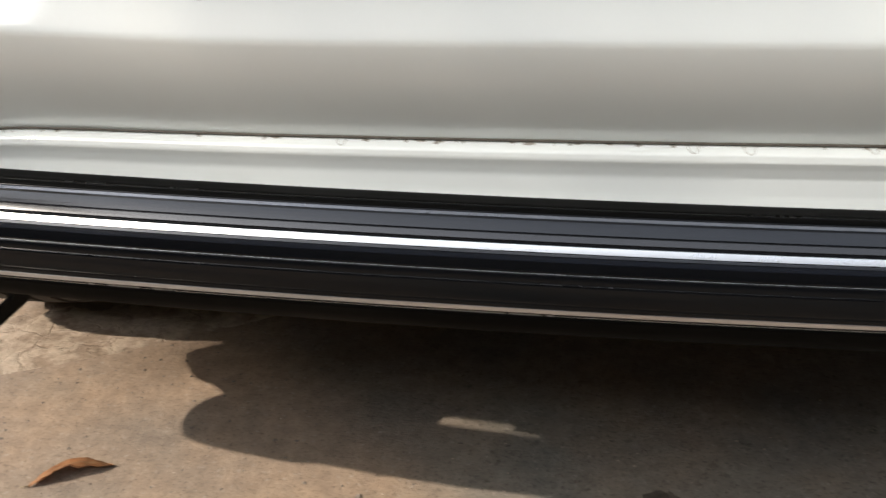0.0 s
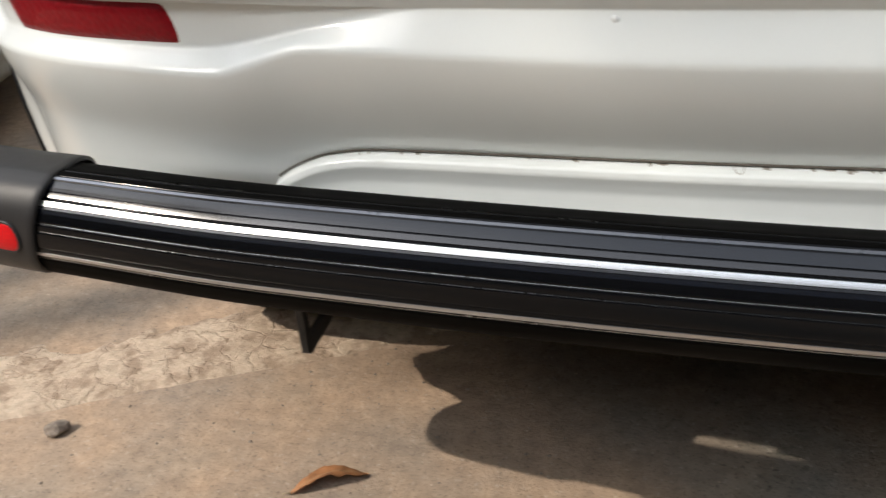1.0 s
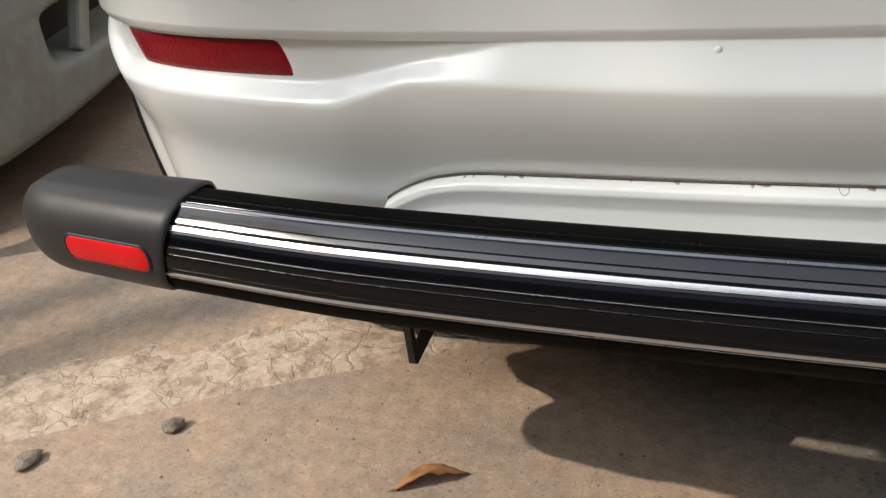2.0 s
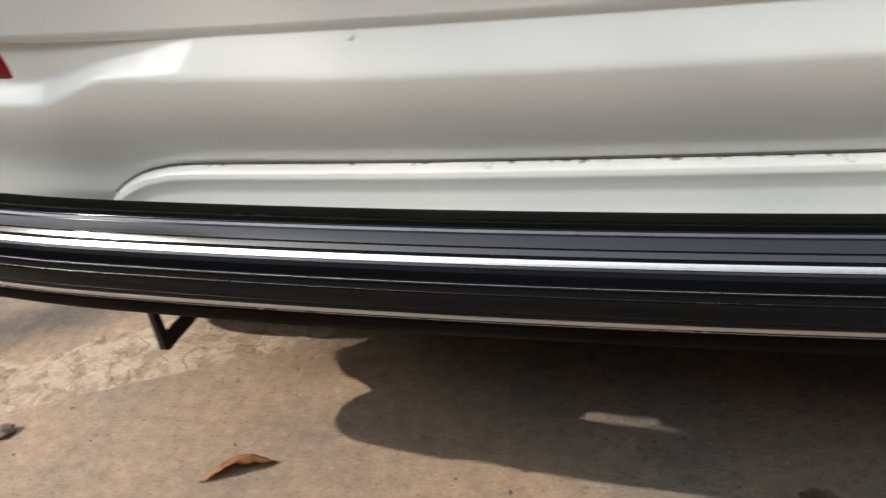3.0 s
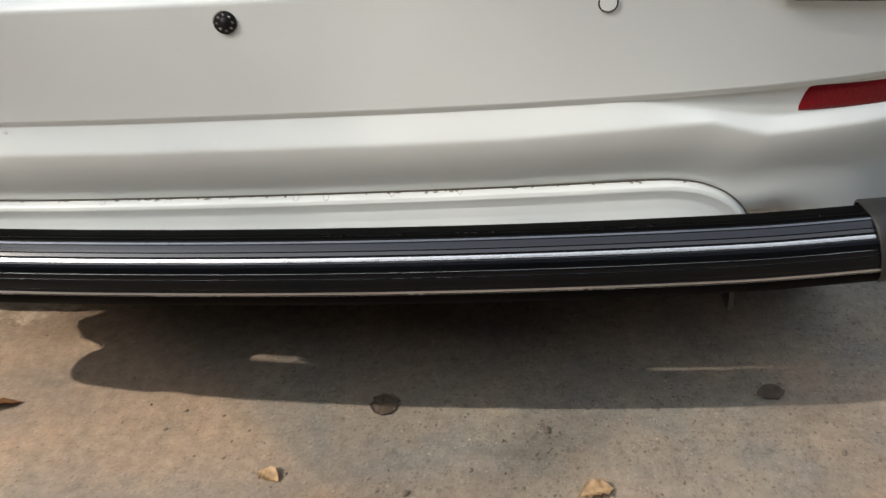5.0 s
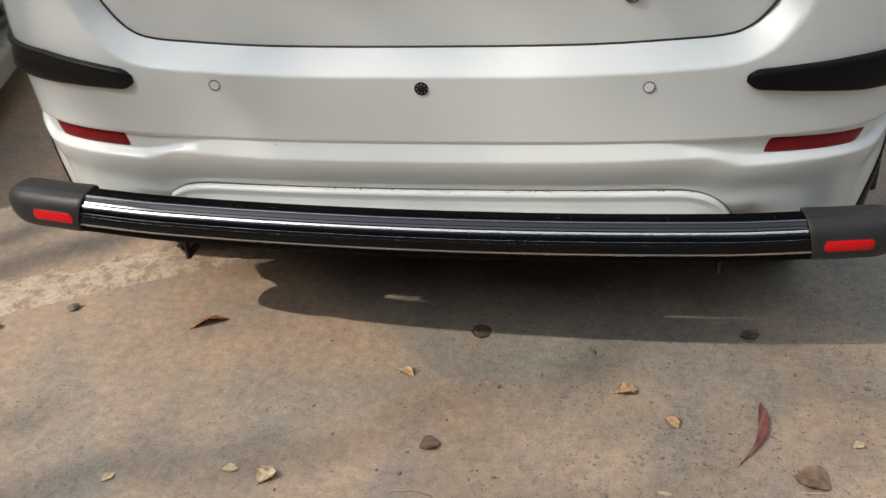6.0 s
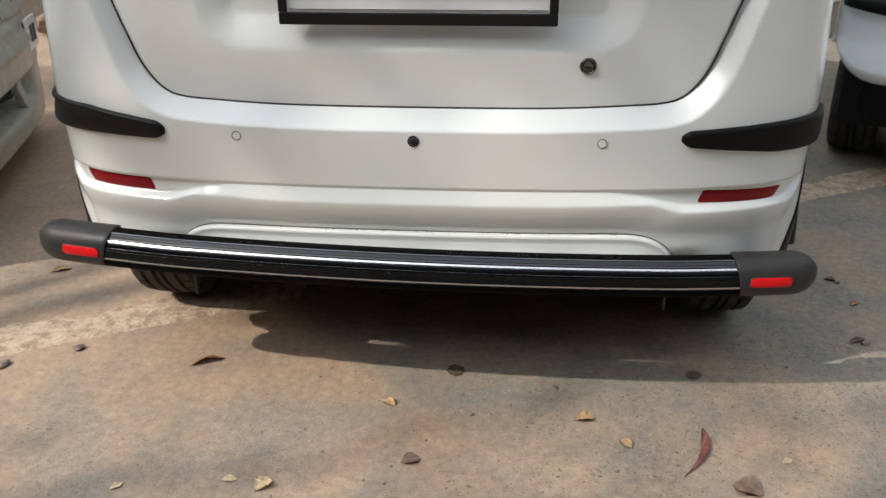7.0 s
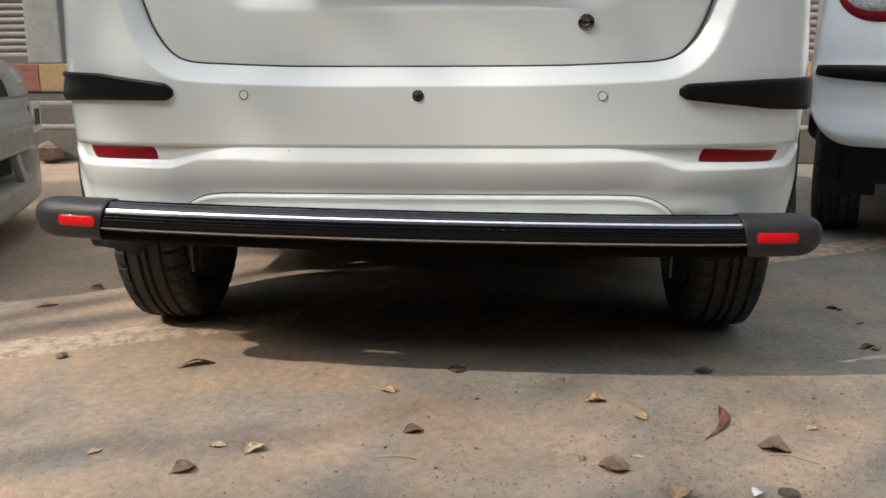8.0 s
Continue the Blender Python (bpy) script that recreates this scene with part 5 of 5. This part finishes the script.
LEAF_PALE = leaf_material("pale_straw_leaf", (0.62, 0.48, 0.30), (0.66, 0.52, 0.34))
WHITE_SCRAP = surface("white_paper_scrap", (0.75, 0.74, 0.76), 0.7, grain=0.06)
TWIG = surface("pale_dry_stalk", (0.45, 0.36, 0.24), 0.8, grain=0.2)


def leaf(at, length, width, turn, material, label, arch_up=0.0, cup=0.0, bend=0.0, ragged=0.0, roll=0.0, seed=0, shape=1.0, stem=0.15, crinkle=0.3, blunt=0.8):
    """A dry leaf: a bent blade with a midrib, thickness and a short stalk. arch_up lifts its middle, cup its margins, bend curves it sideways."""
    n, m = 22, 9
    pts = np.zeros((n, m, 3))
    for i in range(n):
        t = i / (n - 1)
        w = width / 2 * max(0.02, math.sin(math.pi * t ** shape)) ** blunt
        for j in range(m):
            v = 2 * j / (m - 1) - 1
            r = 1 + ragged * noise.noise((t * 6 + seed, v * 2, seed)) if abs(v) > 0.6 else 1
            x, y = (t - 0.5) * length, v * w * r
            z = arch_up * math.sin(math.pi * t) + cup * v * v * math.sin(math.pi * t) + 0.12 * width * noise.noise((t * 3 + seed, v * 1.5, 5)) * (1 if arch_up or cup else 0.5) - 0.02 * width * (1 - abs(v)) + crinkle * 0.10 * width * noise.noise((t * 9 + seed, v * 4, 9))
            y += bend * (math.sin(math.pi * t) - 0.6)
            y, z = y * math.cos(roll) - z * math.sin(roll), y * math.sin(roll) + z * math.cos(roll)
            pts[i, j] = (x, y, z)
    pts[..., 2] -= pts[..., 2].min() - 0.0008
    under = pts.copy()
    under[..., 2] -= 0.0006
    faces = grid_faces(n, m)
    k = n * m
    border = [j for j in range(m)] + [i * m + m - 1 for i in range(1, n)] + [(n - 1) * m + j for j in range(m - 2, -1, -1)] + [i * m for i in range(n - 2, 0, -1)]
    faces = [f[::-1] for f in faces] + [tuple(k + q for q in f) for f in faces] + [(border[i], border[(i + 1) % len(border)], k + border[(i + 1) % len(border)], k + border[i]) for i in range(len(border))]
    verts = list(pts.reshape(-1, 3)) + list(under.reshape(-1, 3))
    me = mesh_of("dry_leaf", verts, faces)
    me.materials.append(material)
    ob = new("dry_leaf", me)
    ob.matrix_basis = pose(at[0], at[1], 0.0003, 0, 0, turn)
    tagged(ob, label, "leaf", group="fallen leaves")
    if stem:
        a, b = pts[0, m // 2], pts[0, m // 2] + np.array([-stem * length, 0.02 * length, 0])
        b[2] = max(0.0012, b[2])
        part("stalk", sweep("stalk", [a, (a + b) / 2 + np.array([0, 0, 0.001]), b], 0.0008, sides=6), TWIG, ob)
    return ob


leaf((-0.552, 0.148), 0.084, 0.035, 28, LEAF_ORANGE, "curled orange-brown dry leaf arched off the ground", arch_up=0.013, cup=-0.002, bend=0.006, roll=-0.4, ragged=0.2, crinkle=0.8, seed=1, stem=0.10)
leaf((0.066, 0.152), 0.046, 0.042, 80, LEAF_DARK, "dark flat decayed leaf stuck to the ground", ragged=0.5, seed=2, stem=0, blunt=0.45, crinkle=0.6)
leaf((-0.079, 0.009), 0.038, 0.024, -30, LEAF_TAN, "small curled tan leaf with an upturned edge", arch_up=0.002, cup=0.004, ragged=0.3, crinkle=1.0, seed=3)
leaf((0.366, -0.020), 0.046, 0.027, 15, LEAF_TAN, "crumpled tan leaf with curled margins", arch_up=0.003, cup=0.006, ragged=0.5, crinkle=1.2, seed=4)
leaf((0.446, -0.102), 0.034, 0.024, -50, LEAF_TAN, "small curled tan leaf on gritty ground", arch_up=0.002, cup=0.005, ragged=0.4, crinkle=1.0, seed=5)
leaf((0.598, -0.120), 0.176, 0.019, 68, LEAF_RED, "long narrow curved dusty red leaf", arch_up=0.002, cup=0.003, bend=-0.020, crinkle=0.5, seed=6, stem=0.06, shape=1.9, blunt=0.7)
leaf((0.636, 0.172), 0.042, 0.034, 10, LEAF_DARK, "dark brown flat leaf on the ground", arch_up=0.001, ragged=0.2, seed=7)
leaf((-0.293, -0.282), 0.042, 0.040, 70, LEAF_PALE, "cupped pale straw leaf with ragged rim", arch_up=0.002, cup=0.007, ragged=0.5, crinkle=1.2, seed=8)
leaf((-0.364, -0.273), 0.030, 0.020, 5, LEAF_PALE, "tiny pale straw leaf flake", cup=0.004, seed=9, stem=0)
leaf((-0.394, -0.369), 0.044, 0.038, 40, LEAF_BROWN, "dull brown leaf lying flat", arch_up=0.005, cup=0.005, ragged=0.2, seed=10)
leaf((-0.003, -0.188), 0.040, 0.032, 20, LEAF_BROWN, "dull brown leaf cupped upwards", arch_up=0.003, cup=0.005, seed=11)
leaf((0.365, -0.321), 0.055, 0.052, -20, LEAF_BROWN, "broad dull brown leaf with ragged rim", arch_up=0.006, cup=0.006, ragged=0.3, seed=12)
leaf((0.672, -0.226), 0.060, 0.056, -25, LEAF_BROWN, "broad brown leaf with a long stalk", arch_up=0.010, cup=0.004, ragged=0.15, seed=13, stem=0)
leaf((0.772, -0.133), 0.026, 0.018, 30, LEAF_PALE, "tiny pale yellow leaf", cup=0.003, seed=14, stem=0)
leaf((-0.585, -0.309), 0.028, 0.018, 50, LEAF_PALE, "tiny pale straw leaf flake", cup=0.003, seed=15, stem=0)
leaf((0.461, -0.412), 0.050, 0.040, 60, LEAF_TAN, "cupped tan leaf on gritty ground", arch_up=0.008, cup=0.008, seed=16)
leaf((0.417, -0.270), 0.024, 0.008, -10, LEAF_PALE, "tiny pale splinter of leaf", seed=17, stem=0)
leaf((0.645, -0.395), 0.040, 0.036, 60, LEAF_DARK, "dark flat leaf on gritty ground", ragged=0.3, seed=18, stem=0)
leaf((-1.16, 0.607), 0.055, 0.024, 30, LEAF_TAN, "dry tan leaf between the parked cars", cup=0.008, seed=19)
leaf((-1.10, 0.80), 0.050, 0.020, -20, LEAF_DARK, "dark dry leaf between the parked cars", cup=0.008, arch_up=0.006, seed=20)
leaf((1.08, 0.36), 0.050, 0.018, 25, LEAF_DARK, "dark curled dry leaf in the shade", cup=0.006, seed=21)
leaf((1.12, 0.70), 0.035, 0.016, -15, LEAF_BROWN, "small brown leaf in the shade", cup=0.006, seed=22)
leaf((1.14, 0.56), 0.030, 0.020, 40, LEAF_ORANGE, "small reddish brown leaf in the shade", cup=0.004, seed=23)
scrap = leaf((0.591, -0.403), 0.020, 0.022, 40, WHITE_SCRAP, "small folded scrap of white paper", arch_up=0.006, cup=0.003, ragged=0.4, crinkle=1.0, seed=24, stem=0)
scrap.name, scrap["category"] = "paper_scrap", "litter"


def stalk(points, r, label):
    me = sweep("dry_stalk", points, r, sides=6)
    me.materials.append(TWIG)
    tagged(new("dry_stalk", me), label, "twig")


stalk([(-0.060, -0.302, 0.0012), (-0.02, -0.298, 0.004), (0.015, -0.307, 0.0012)], 0.0011, "short thin pale dry stalk on the ground")
stalk([(0.645, -0.250, 0.0012), (0.69, -0.252, 0.003), (0.735, -0.285, 0.0012)], 0.0011, "thin curved dry stalk beside a brown leaf")


def scatter(name, count, box_, sizes, seed, material, label):
    """Many tiny stones as one mesh."""
    rng = np.random.RandomState(seed)
    verts, faces = [], []
    for i in range(count):
        x, y = rng.uniform(box_[0], box_[1]), rng.uniform(box_[2], box_[3])
        if noise.noise((x * 2.5, y * 2.5, seed)) < rng.uniform(-0.5, 0.35):
            continue
        r = rng.uniform(*sizes) * rng.uniform(0.5, 1)
        a, k = rng.uniform(0, 6.28), len(verts)
        for j in range(5):
            q = a + j * 1.2566
            s = r * rng.uniform(0.7, 1.25)
            verts.append((x + s * math.cos(q), y + s * math.sin(q), -0.0003))
        verts.append((x + r * 0.2, y, r * rng.uniform(0.4, 0.9)))
        faces += [(k + j, k + (j + 1) % 5, k + 5) for j in range(5)]
    me = mesh_of(name, verts, faces, False)
    me.materials.append(material)
    tagged(new(name, me), label, "grit", kind="stuff")


scatter("grit", 9500, (-1.2, 1.3, -0.75, 0.8), (0.0010, 0.0034), 3, STONE, "fine dark grit scattered over the dusty ground")
scatter("coarse_grit", 420, (-0.3, 1.2, -0.75, 0.3), (0.0030, 0.0065), 8, STONE, "coarse dark grit scattered over the dusty ground")
scatter("dense_grit", 3800, (0.05, 1.15, -0.72, 0.14), (0.0016, 0.0050), 12, STONE, "gritty dark specks crowded on the bare concrete")
scatter("pale_grit", 1400, (-1.2, 1.3, -0.75, 0.8), (0.0010, 0.0028), 5, CEMENT, "fine pale grit scattered over the dusty ground")
